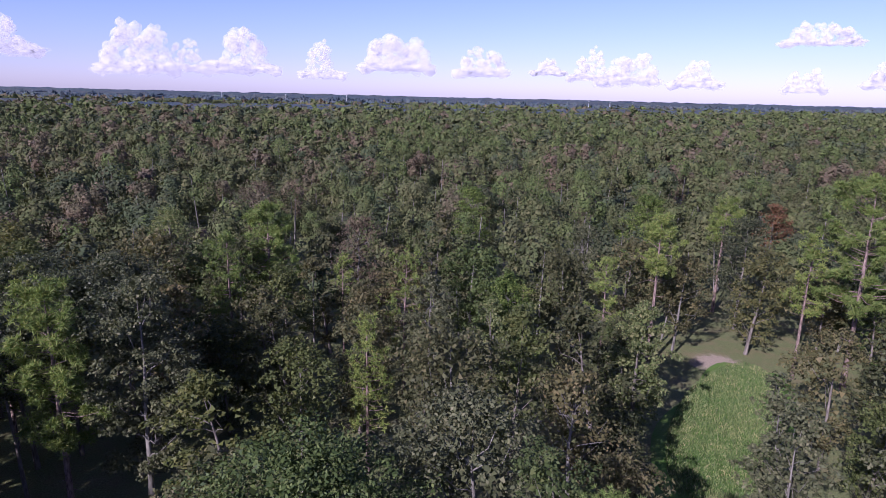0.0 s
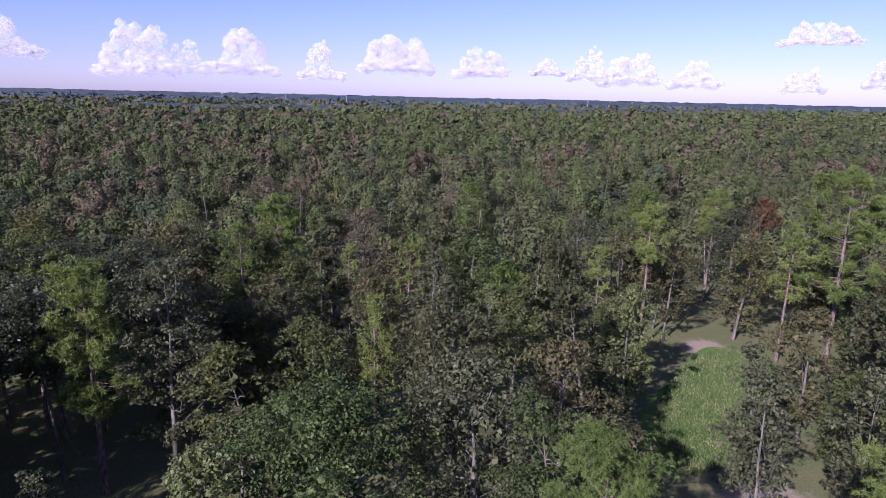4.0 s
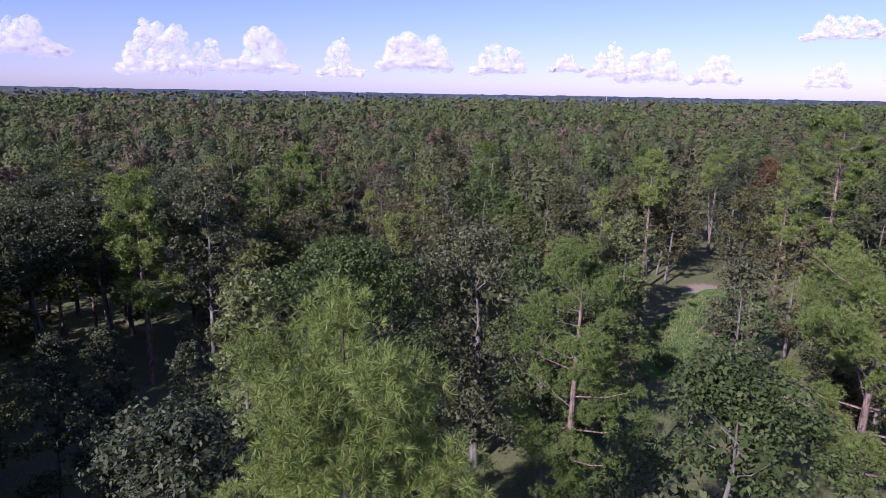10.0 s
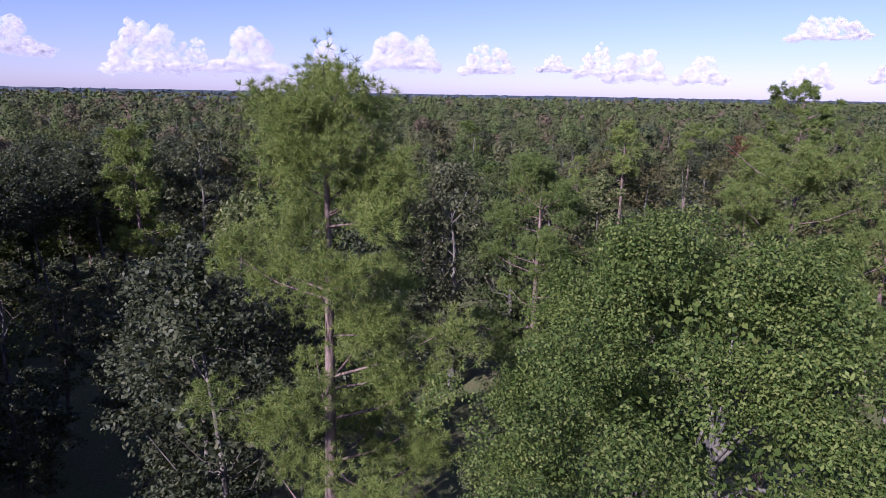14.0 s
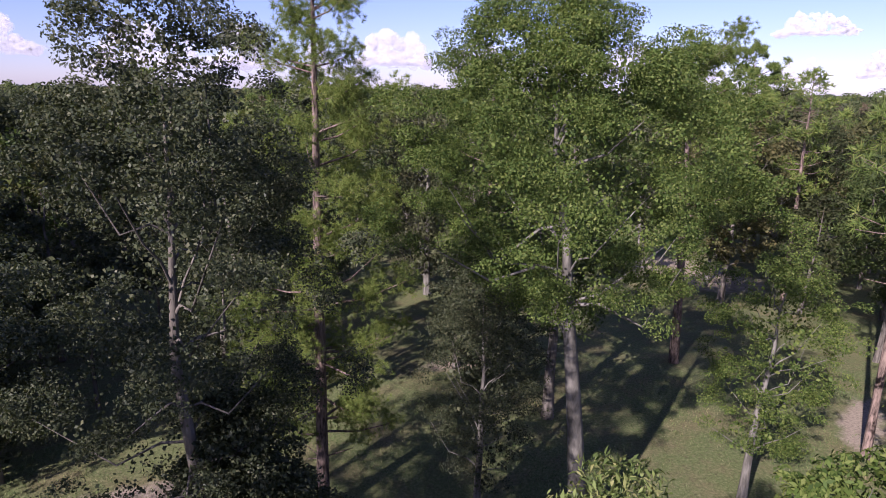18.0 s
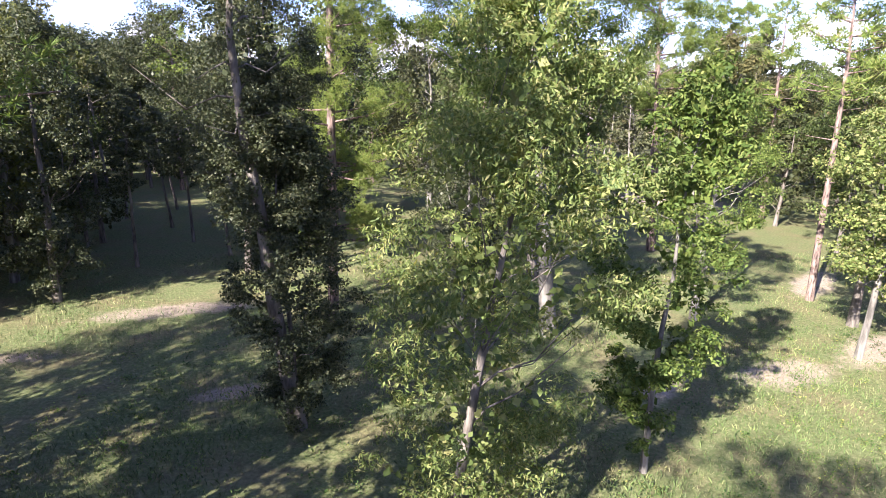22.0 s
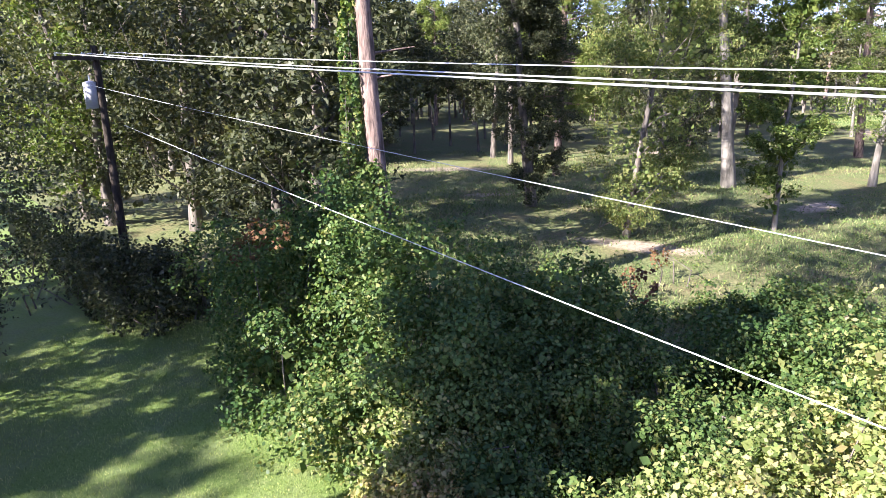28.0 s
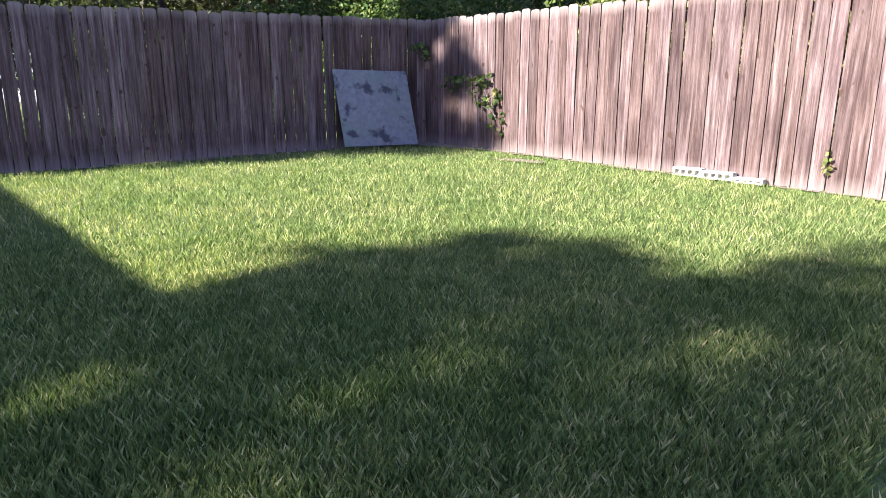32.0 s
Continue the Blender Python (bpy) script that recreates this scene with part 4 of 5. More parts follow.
for gy in np.arange(20, 129, 7.0):
    for gx in np.arange(-112, 120, 7.0):
        x, y = gx + rr.uniform(-2.8, 2.8), gy + rr.uniform(-2.8, 2.8)
        if abs(x + 3) > (0.80 if x > -3 else 1.25) * (y - 6) + 14 or x < -96 or open_ground(x, y) or any((x - a) ** 2 + (y - b) ** 2 < c * c for a, b, c in KEEP):
            continue
        spots.append((x, y))
for x, y in spots:
    kinds = [s for s, kind in (FINE if math.hypot(x, y - 30) < 46 else SHAPES) if kind == ("pine" if rr.uniform() < 0.17 else "hard")]
    t = kinds[rr.integers(len(kinds))]
    s = rr.uniform(0.58, 1.08)
    m = pose(x, y, 0, 0, 0, rr.uniform(0, 360))
    c = copy_thing(t, m)
    c.scale = (s * rr.uniform(0.9, 1.15), s * rr.uniform(0.9, 1.15), s)
    c["group"] = "trees of the woods"
    count += 1
for k, (s, _) in enumerate(SHAPES + FINE):
    placed(s, -60 - 7 * k, -40 - 5 * (k % 3), 30 * k)
# tree added for more shade on the woodland floor
for x, y, k, h in ((-24.5, 14.5, 109, 16),):
    placed(tree("oak_tree", hardwood(rng_of(k), h, 4.2, 2.6, 110, 9000, 0.22, 12, 0.26), M_BARK_OAK, M_DARK, "broad dark tree added to shade the woodland floor"), x, y)
# unseen trees added behind and beside the yard, whose shade streaks the lawn
for x, y, k, s in ((-27, -14, 1, 1.0), (-33, 0, 3, 0.95), (-26, 1, 2, 0.8), (-40, -8, 6, 1.0), (-31, -22, 0, 1.0), (-46, 13, 3, 1.0), (-53, 19, 5, 1.0), (-44, 1, 2, 1.0), (-60, 26, 0, 1.0)):
    c = copy_thing(SHAPES[k][0], pose(x, y, 0, 0, 0, 77 * k))
    c.scale = (s, s, s)
# the dense stand that keeps the open woodland floor dark
rr = rng_of(130)
for gx, gy in [(a, b) for a in range(6) for b in range(7)]:
    x, y = -66 + 4.6 * gx + rr.uniform(-1.2, 1.2), 52 + 4.6 * gy + rr.uniform(-1.2, 1.2)
    if (x + 32) ** 2 + (y - 89) ** 2 > 190:
        c = copy_thing(SHAPES[rr.integers(6)][0], pose(x, y, 0, 0, 0, rr.uniform(0, 360)))
        s = rr.uniform(0.85, 1.1)
        c.scale = (s, s, s)
        c["group"] = "trees of the woods"
for gx, gy in [(a, b) for a in range(5) for b in range(5)]:
    x, y = -47 + 4.8 * gx + rr.uniform(-1.2, 1.2), 38 + 5 * gy + rr.uniform(-1.2, 1.2)
    if x < -27 - 0.45 * (y - 60) and y > 0.66 * -x + 12 and abs(x * 0.766 - y * 0.643 + 44.5) > 5:
        c = copy_thing(SHAPES[rr.integers(6)][0], pose(x, y, 0, 0, 0, rr.uniform(0, 360)))
        c["group"] = "trees of the woods"
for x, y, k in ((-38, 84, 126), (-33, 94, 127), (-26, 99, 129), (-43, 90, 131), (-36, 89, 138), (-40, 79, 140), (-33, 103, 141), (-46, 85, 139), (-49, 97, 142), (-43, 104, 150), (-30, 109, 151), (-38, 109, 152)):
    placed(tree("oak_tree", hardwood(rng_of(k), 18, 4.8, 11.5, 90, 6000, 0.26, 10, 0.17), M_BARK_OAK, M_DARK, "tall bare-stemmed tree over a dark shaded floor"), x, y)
# unseen trees added round house and yard, whose shade lies over lawns and woods
for x, y, k, h, rad in ((-13.3, -14.1, 107, 11.2, 0.7), (-11.7, -13.6, 132, 11.95, 1.4), (-13.1, -2.2, 164, 11.6, 1.7), (-9.2, -13.6, 133, 11.65, 1.7), (-6.4, -14.2, 137, 12.0, 2.3), (-27, 5.5, 162, 13, 3.2), (-9.8, 3.2, 143, 20.5, 4.8), (-17.5, -10.5, 157, 14.3, 1.5), (-15.0, -1.0, 153, 15.2, 2.2), (-20.8, -0.5, 165, 15, 1.5), (-23.2, -3.6, 134, 10.5, 1.4), (-20.5, -6.5, 136, 9.4, 1.7)):
    placed(tree("oak_tree", hardwood(rng_of(k), h, rad, {143: 14.0, 153: 10.4, 157: 11.2, 107: 10.0}.get(k, 0.8), 130, {143: 3600, 157: 1500, 107: 500, 132: 2600, 133: 2600}.get(k, 9000), 0.3, 10, 0.2, (0, 0), 0.6, 0.2 if k in (143, 157) else 0.3, core=2 if k in (143, 157) else 12), M_BARK_OAK, M_OAK, "unseen round tree added to shade the lawn and woods"), x, y)
# the woods go on beside the yard, out to the east
rr = rng_of(160)
for k in range(26):
    y = rr.uniform(4, 44)
    x = 17 + 0.78 * max(0.0, y - 8) + rr.uniform(0, 24)
    c = copy_thing(SHAPES[rr.integers(len(SHAPES))][0], pose(x, y, 0, 0, 0, rr.uniform(0, 360)))
    c["group"] = "trees of the woods"


# ---- the yard ----
def cedar_build(nt, b):
    info = nt.nodes.new("ShaderNodeObjectInfo")
    grain = noise_of(nt, 30.0, 8, 0.75, "Object", (1, 1, 0.045), True)
    stain = noise_of(nt, 2.6, 4, 0.6, "Object", (1, 1, 0.5), True)
    a = ramp(nt, grain, [(0.3, (0.028, 0.019, 0.0175)), (0.45, (0.106, 0.072, 0.067)), (0.57, (0.2, 0.152, 0.146)), (0.7, (0.37, 0.31, 0.3))])
    a = mixed(nt, 1.0, a, ramp(nt, info.outputs["Random"], [(0, (0.62, 0.57, 0.58)), (0.35, (0.95, 0.89, 0.87)), (0.7, (1.0, 0.99, 1.02)), (1, (1.32, 1.28, 1.32))]), "MULTIPLY")
    a = mixed(nt, 1.0, a, ramp(nt, stain, [(0.3, (0.58, 0.53, 0.54)), (0.7, (1.16, 1.14, 1.12))]), "MULTIPLY")
    # knots, and boards bleached at the cut top and dusty at the foot
    knot = noise_of(nt, 11.0, 1, 0.4, "Object", (1, 1, 0.6), True)
    a = mixed(nt, ramp(nt, knot, [(0.715, (0, 0, 0)), (0.745, (0.85, 0.85, 0.85))]), a, (0.06, 0.032, 0.024))
    tc, xyz = nt.nodes.new("ShaderNodeTexCoord"), nt.nodes.new("ShaderNodeSeparateXYZ")
    nt.links.new(tc.outputs["Object"], xyz.inputs[0])
    ends = nt.nodes.new("ShaderNodeMath")
    ends.operation, ends.inputs[1].default_value = "MULTIPLY_ADD", 0.5
    nt.links.new(xyz.outputs[2], ends.inputs[0])
    rag = nt.nodes.new("ShaderNodeMath")
    rag.operation, rag.inputs[1].default_value = "MULTIPLY", 0.12
    nt.links.new(stain, rag.inputs[0])
    nt.links.new(rag.outputs[0], ends.inputs[2])
    worn = ramp(nt, ends.outputs[0], [(0.05, (0.35, 0.35, 0.35)), (0.14, (0, 0, 0)), (0.9, (0, 0, 0)), (0.97, (0.5, 0.5, 0.5))])
    nt.links.new(mixed(nt, worn, a, (0.43, 0.36, 0.33)), b.inputs["Base Color"])
    bumped(nt, b, grain, 0.5, 0.006)


M_CEDAR = material("weathered_cedar", cedar_build, 0.85, 0.25)


def picket_mesh(w, h, t, seed):
    """A dog-eared board with worn edges."""
    r = rng_of(seed)
    c = 0.032
    prof = [(-w / 2, 0), (w / 2, 0), (w / 2 + r.uniform(-0.002, 0.002), h * 0.5), (w / 2, h - c), (w / 2 - c * 0.22, h - c * 0.4), (w / 2 - c * 0.75, h - c * 0.05), (w / 2 - c * 1.3, h), (-w / 2 + c * 1.3, h), (-w / 2 + c * 0.75, h - c * 0.05), (-w / 2 + c * 0.22, h - c * 0.4), (-w / 2, h - c), (-w / 2 + r.uniform(-0.002, 0.002), h * 0.5)]
    bm = bmesh.new()
    f = bm.faces.new([bm.verts.new((x, 0, z)) for x, z in prof])
    ext = bmesh.ops.extrude_face_region(bm, geom=[f])
    bmesh.ops.translate(bm, vec=(0, t, 0), verts=[g for g in ext["geom"] if isinstance(g, bmesh.types.BMVert)])
    bmesh.ops.recalc_face_normals(bm, faces=bm.faces)
    me = bpy.data.meshes.new("picket")
    bm.to_mesh(me)
    bm.free()
    me.materials.append(M_CEDAR)
    return me


PICKETS = [picket_mesh(0.135 + 0.002 * k, 1.8 + 0.008 * (k % 3), 0.016, 500 + k) for k in range(5)]


def box(bm, lo, hi):
    v = bmesh.ops.create_cube(bm, size=1)["verts"]
    for p in v:
        p.co = Vector([lo[i] + (p.co[i] + 0.5) * (hi[i] - lo[i]) for i in range(3)])


def fence(name, along, length, outward, label):
    top = new(name)
    r = rng_of(len(label))
    side = 1 if outward.dot(Vector((-along.y, along.x, 0))) > 0 else -1
    top.matrix_world = Matrix.Translation(CORNER + Vector((0, 0, 0.05))) @ Matrix(((along.x, -along.y, 0, 0), (along.y, along.x, 0, 0), (0, 0, 1, 0), (0, 0, 0, 1)))
    for z in (0.28, 0.95, 1.6):
        bm = bmesh.new()
        y0, y1 = sorted((side * 0.018, side * 0.058))
        box(bm, (0.05, y0, z), (length, y1, z + 0.088))
        for v in bm.verts:
            v.co.z -= FALL * v.co.x
        part("rail", bm, M_CEDAR, top)
    x = 0.1
    while x < length:
        bm = bmesh.new()
        y0, y1 = sorted((side * 0.062, side * 0.152))
        box(bm, (x, y0, -0.05 - FALL * x), (x + 0.09, y1, 1.72 - FALL * x))
        part("post", bm, M_CEDAR, top)
        x += 2.4
    x = 0.08
    while x < length:
        ob = part_of("picket", PICKETS[r.integers(5)], top)
        ob.matrix_local = pose(x, -0.008 - r.uniform(0, 0.004), 0.03 - FALL * min(x, 9.0) + r.uniform(-0.008, 0.012), r.uniform(-0.4, 0.4), r.uniform(-0.35, 0.35), 0)
        x += 0.146 + r.uniform(0.0, 0.006)
    return tagged(top, label, "fence", kind="structure")


fence("fence_left", ALONG_L, 9.0, OUT_L, "weathered cedar dog-ear picket fence, its face in shade")
fence("fence_right", ALONG_R, 9.0, OUT_R, "sunlit weathered cedar dog-ear picket fence")

M_SAND = material("pale_sand", lambda nt, b: (nt.links.new(ramp(nt, noise_of(nt, 14.0, 6, 0.7), [(0.25, (0.15, 0.115, 0.09)), (0.5, (0.28, 0.225, 0.185)), (0.75, (0.42, 0.355, 0.305))]), b.inputs["Base Color"]), bumped(nt, b, noise_of(nt, 30.0), 0.6, 0.01)), 0.95, 0.15)

# the yard's lawn: soil, then blades of grass
def yard_sheet(name, us, edge, lift, mat, label, cat, along, other):
    """A strip laid on the falling ground: us along a fence, edge(u) gives its two distances from it."""
    v, f = [], []
    rows = 8
    for i, u in enumerate(us):
        lo, hi = edge(u)
        for k in range(rows + 1):
            p = CORNER + along * u + other * (lo + (hi - lo) * k / rows)
            v.append((p.x, p.y, float(ground_z(p.x, p.y)) + lift))
            if i and k:
                n = i * (rows + 1) + k
                f.append((n, n - 1, n - rows - 2, n - rows - 1))
    ob = new(name, mesh_of(name, v, f, mat))
    return tagged(ob, label, cat, kind="structure")


yard_sheet("yard_lawn", np.linspace(0, 12, 25), lambda u: (0.0, 12.0), 0.02, M_LAWN, "mown green lawn inside the fence", "lawn", ALONG_L, ALONG_R)
r = rng_of(44)
for along, other, lift in ((ALONG_L, ALONG_R, 0.03), (ALONG_R, ALONG_L, 0.034)):
    ph = r.uniform(0, 6, 3)
    yard_sheet("soil_strip", np.linspace(0.02, 9, 80), lambda u: (0.0, 0.1 + 0.04 * math.sin(u * 2.1 + ph[0]) + 0.03 * math.sin(u * 7 + ph[1]) + 0.02 * math.sin(u * 17 + ph[2]) + 0.5 * max(0.0, 1 - u * 0.75)), lift, M_SAND, "bare soil at the foot of the fence", "soil", along, other)
sheet("sand_patch", blob_outline(-2.1, 5.25, 0.36, 0.17, -0.4, 61, rough=0.2), float(ground_z(-2.1, 5.25)) + 0.036, M_SAND, "pale bare patch in the lawn", "soil")


def blade_build(nt, b):
    geo = nt.nodes.new("ShaderNodeNewGeometry")
    a = ramp(nt, geo.outputs["Random Per Island"], [(0, (0.088, 0.132, 0.052)), (0.35, (0.195, 0.252, 0.098)), (0.75, (0.31, 0.348, 0.15)), (0.92, (0.45, 0.45, 0.24)), (1, (0.6, 0.52, 0.36))])
    col = mixed(nt, 1.0, a, ramp(nt, noise_of(nt, 0.9, 5, 0.7), [(0.3, (0.62, 0.76, 0.6)), (0.7, (1.3, 1.2, 1.15))]), "MULTIPLY")
    col = mixed(nt, 1.0, col, ramp(nt, noise_of(nt, 7.0, 4, 0.7), [(0.35, (0.68, 0.74, 0.66)), (0.65, (1.2, 1.17, 1.15))]), "MULTIPLY")
    nt.links.new(col, b.inputs["Base Color"])
    tr, mx = nt.nodes.new("ShaderNodeBsdfTranslucent"), nt.nodes.new("ShaderNodeMixShader")
    nt.links.new(mixed(nt, 1.0, col, (1.4, 1.5, 0.7), "MULTIPLY"), tr.inputs[0])
    mx.inputs[0].default_value = 0.35
    nt.links.new(b.outputs[0], mx.inputs[1])
    nt.links.new(tr.outputs[0], mx.inputs[2])
    nt.links.new(mx.outputs[0], nt.nodes["Material Output"].inputs[0])


M_BLADE = material("grass_blades", blade_build, 0.55, 0.3)


def rough_build(nt, b):
    geo = nt.nodes.new("ShaderNodeNewGeometry")
    a = ramp(nt, geo.outputs["Random Per Island"], [(0, (0.05, 0.078, 0.028)), (0.5, (0.108, 0.155, 0.052)), (0.85, (0.19, 0.225, 0.088)), (1, (0.3, 0.275, 0.15))])
    col = mixed(nt, 1.0, a, ramp(nt, noise_of(nt, 0.35, 4), [(0.3, (0.7, 0.85, 0.7)), (0.7, (1.25, 1.1, 1.1))]), "MULTIPLY")
    nt.links.new(col, b.inputs["Base Color"])


M_ROUGH = material("rough_grass", rough_build, 0.6, 0.25)


def blades(name, xy, height, width, seed, label, z=0.015, mat=None, lean=0.8):
    r = rng_of(seed)
    n = len(xy)
    base = np.c_[xy, ground_z(xy[:, 0], xy[:, 1]) + z if name == "lawn_grass" else np.full(n, z)]
    a = r.uniform(0, 2 * np.pi, n)
    side = np.c_[np.cos(a), np.sin(a), np.zeros(n)] * width * r.uniform(0.35, 1.25, (n, 1)) * 0.5
    h = height * r.uniform(0.45, 1.2, (n, 1))
    b = r.uniform(0, 2 * np.pi, n)
    bend = np.c_[np.cos(b), np.sin(b), np.zeros(n)] * h * r.uniform(0.1, lean, (n, 1))
    mid = base + np.c_[np.zeros((n, 2)), h * 0.62] + bend * 0.3
    tip = base + np.c_[np.zeros((n, 2)), h] + bend
    v = np.stack([base - side, base + side, mid + side * 0.8, tip], 1)
    k = np.arange(n)[:, None] * 4
    f = np.concatenate([k + (0, 1, 2), k + (0, 2, 3)])
    return tagged(new(name, mesh_of(name, v.reshape(-1, 3), f, mat or M_BLADE)), label, "grass", kind="stuff")


r = rng_of(12)
n = 300000
u, w = r.uniform(0.1, 8.5, n), r.uniform(0.1, 11, n)
xy = np.array(CORNER[:2]) + np.outer(w, ALONG_L[:2]) + np.outer(u, ALONG_R[:2])
d = np.hypot(xy[:, 0] + 0.7, xy[:, 1] + 2.2)
edge = np.minimum(u, w)
bare = np.hypot((xy[:, 0] + 2.1) / 0.36, (xy[:, 1] - 5.25) / 0.22) < 0.25 + 0.8 * r.uniform(size=n)
keep = (xy[:, 1] > -2.6) & (edge > 0.08 + 0.2 * r.uniform(size=n) ** 1.5) & (u + w > 0.95 + 0.5 * r.uniform(size=n)) & (~bare) & (d > 0.55) & (r.uniform(size=n) < np.clip(1.45 - d * 0.13, 0.3, 1)) & (np.abs((xy[:, 0] + 0.7) * 0.94 + (xy[:, 1] + 2.2) * 0.33 + 0.3) < 1.2 + 0.85 * d)
near_a, near_d = r.uniform(-0.75, 0.75, 190000) + 0.36, 0.5 + 3.4 * r.uniform(size=190000) ** 1.2
near = np.c_[-0.7 - near_d * np.sin(near_a), -2.2 + near_d * np.cos(near_a)]
blades("lawn_grass", np.concatenate([xy[keep], near]), 0.058, 0.003, 13, "dense blades of mown lawn grass", lean=0.55)

# grass of the strip beyond the fence
n = 150000
xs, ys = r.uniform(-17, -4.4, n), r.uniform(1, 16, n)
out = (xs - CORNER.x) * OUT_L.x + (ys - CORNER.y) * OUT_L.y
keep = (out > 0.12) & (ys < 6.2 - 0.75 * xs) & (ys > -1.2 - 0.35 * xs) & (r.uniform(size=n) < 0.75)
blades("strip_grass", np.c_[xs, ys][keep], 0.07, 0.006, 18, "mown grass of the lawn strip outside the fence", 0.012, lean=0.55)

# rough grass on the woodland floor
r = rng_of(15)
n = 260000
y = 14 + 46 * r.uniform(size=n) ** 1.6
x = -3 + (r.uniform(-1, 1, n)) * (12 + 0.75 * (y - 10))
thick = np.sin(x * 0.5 + 1.3 * np.sin(y * 0.23)) + np.sin(y * 0.41 + np.sin(x * 0.3) * 2) + r.normal(size=n) * 0.8
keep = (thick > -0.3) & (y > 15 - 0.8 * np.minimum(x, 0))
blades("woodland_grass", np.c_[x, y][keep], 0.17, 0.022, 16, "rough clumps of grass on the woodland floor", 0.0, M_ROUGH)
# broad-leaved weeds in the grass
n = 900
wx, wy = r.uniform(-16, 22, n), 16 + 28 * r.uniform(size=n) ** 1.2
k = np.repeat(np.arange(n)[(wy > 15 - 0.8 * np.minimum(wx, 0))], 26)
spread = r.uniform(0.1, 0.32, n)
at = np.c_[wx[k] + r.normal(size=len(k)) * spread[k], wy[k] + r.normal(size=len(k)) * spread[k], r.uniform(0.03, 1.0, len(k)) * spread[k] * 1.1]
q, f = leaf_quads(r, at, unit(r.normal(size=at.shape) * 0.5 + (0, 0, 1)), 0.085, 0.7)
tagged(new("woodland_weeds", mesh_of("woodland_weeds", q, f, M_VINE)), "low broad-leaved weeds in the woodland grass", "weeds", kind="stuff")
n = 26000
a, q = r.uniform(0, 2 * np.pi, n), np.sqrt(r.uniform(0, 1, n))
lx, ly = 5.5 * q * np.cos(a), 18 * q * np.sin(a)
blades("meadow_tussocks", np.c_[34 + 0.79 * lx + 0.613 * ly, 106 - 0.613 * lx + 0.79 * ly], 0.35, 0.07, 17, "tall bright grass in the clearing", 0.0, M_ROUGH)

# the house behind, whose roof shades the near lawn
M_SIDING = material("pale_siding", lambda nt, b: nt.links.new(ramp(nt, noise_of(nt, 1.2), [(0.3, (0.55, 0.52, 0.46)), (0.7, (0.63, 0.6, 0.54))]), b.inputs["Base Color"]), 0.7, 0.3)
M_SHINGLE = material("grey_shingles", lambda nt, b: nt.links.new(ramp(nt, noise_of(nt, 6.0), [(0.3, (0.1, 0.095, 0.09)), (0.7, (0.2, 0.19, 0.18))]), b.inputs["Base Color"]), 0.9, 0.2)
house = new("house")
house.matrix_world = Matrix.Translation((-5.6, -3.98, 0)) @ Matrix(((ALONG_R.x, -ALONG_R.y, 0, 0), (ALONG_R.y, ALONG_R.x, 0, 0), (0, 0, 1, 0), (0, 0, 0, 1)))
bm = bmesh.new()
box(bm, (-9, -9, -0.35), (-0.4, -0.4, 2.7))
part("wall", bm, M_SIDING, house)
bm = bmesh.new()
vs = [bm.verts.new(p) for p in ((-9.4, -9.4, 2.7), (0, -9.4, 2.7), (0, 0, 2.7), (-9.4, 0, 2.7), (-9.4, -4.7, 4.9), (0, -4.7, 4.9))]
for q in ((0, 1, 5, 4), (2, 3, 4, 5), (0, 4, 3), (1, 2, 5), (0, 3, 2, 1)):
    bm.faces.new([vs[k] for k in q])
part("roof", bm, M_SHINGLE, house)
tagged(house, "plain single-storey house with pale siding behind the yard", "house")


# the board leaning on the fence
def board_build(nt, b):
    blot, fine = noise_of(nt, 3.2, 4, 0.6), noise_of(nt, 18.0, 5, 0.6)
    a = ramp(nt, fine, [(0.3, (0.17, 0.18, 0.205)), (0.7, (0.26, 0.27, 0.29))])
    a = mixed(nt, ramp(nt, noise_of(nt, 1.3, 3), [(0.48, (0, 0, 0)), (0.62, (0.55, 0.55, 0.55))]), a, (0.19, 0.235, 0.2))
    nt.links.new(mixed(nt, ramp(nt, blot, [(0.56, (0, 0, 0)), (0.64, (0.9, 0.9, 0.9))]), a, (0.05, 0.05, 0.07)), b.inputs["Base Color"])


M_BOARD = material("mildewed_board", board_build, 0.7, 0.3)
bm = bmesh.new()
lo = CORNER + ALONG_L * 0.4 - OUT_L * 0.44
ax, up = ALONG_L, None
hinge = CORNER + ALONG_L * 0.4 - OUT_L * 0.06
up = (hinge + Vector((0, 0, 1.12)) - lo)
up = up.normalized()
nrm = ax.cross(up).normalized()
if nrm.dot(OUT_L) > 0:
    nrm.negate()
m = Matrix((ax, nrm, up)).transposed().to_4x4()
m.translation = lo + Vector((0, 0, 0.08))
box(bm, (0, 0, 0), (1.16, 0.02, 1.1))
bmesh.ops.bevel(bm, geom=bm.edges, offset=0.004, segments=1)
me = bpy.data.meshes.new("leaning_board")
bm.to_mesh(me)
bm.free()
me.materials.append(M_BOARD)
ob = tagged(new("leaning_board", me), "grey mildew-blotched square board leaning against the fence", "board")
ob.matrix_world = m

# concrete edging blocks at the foot of the sunny fence
M_CONC = material("concrete", lambda nt, b: (nt.links.new(ramp(nt, noise_of(nt, 12.0, 5), [(0.3, (0.42, 0.4, 0.37)), (0.7, (0.62, 0.6, 0.56))]), b.inputs["Base Color"]), bumped(nt, b, noise_of(nt, 40.0), 0.5, 0.004)), 0.9, 0.2)
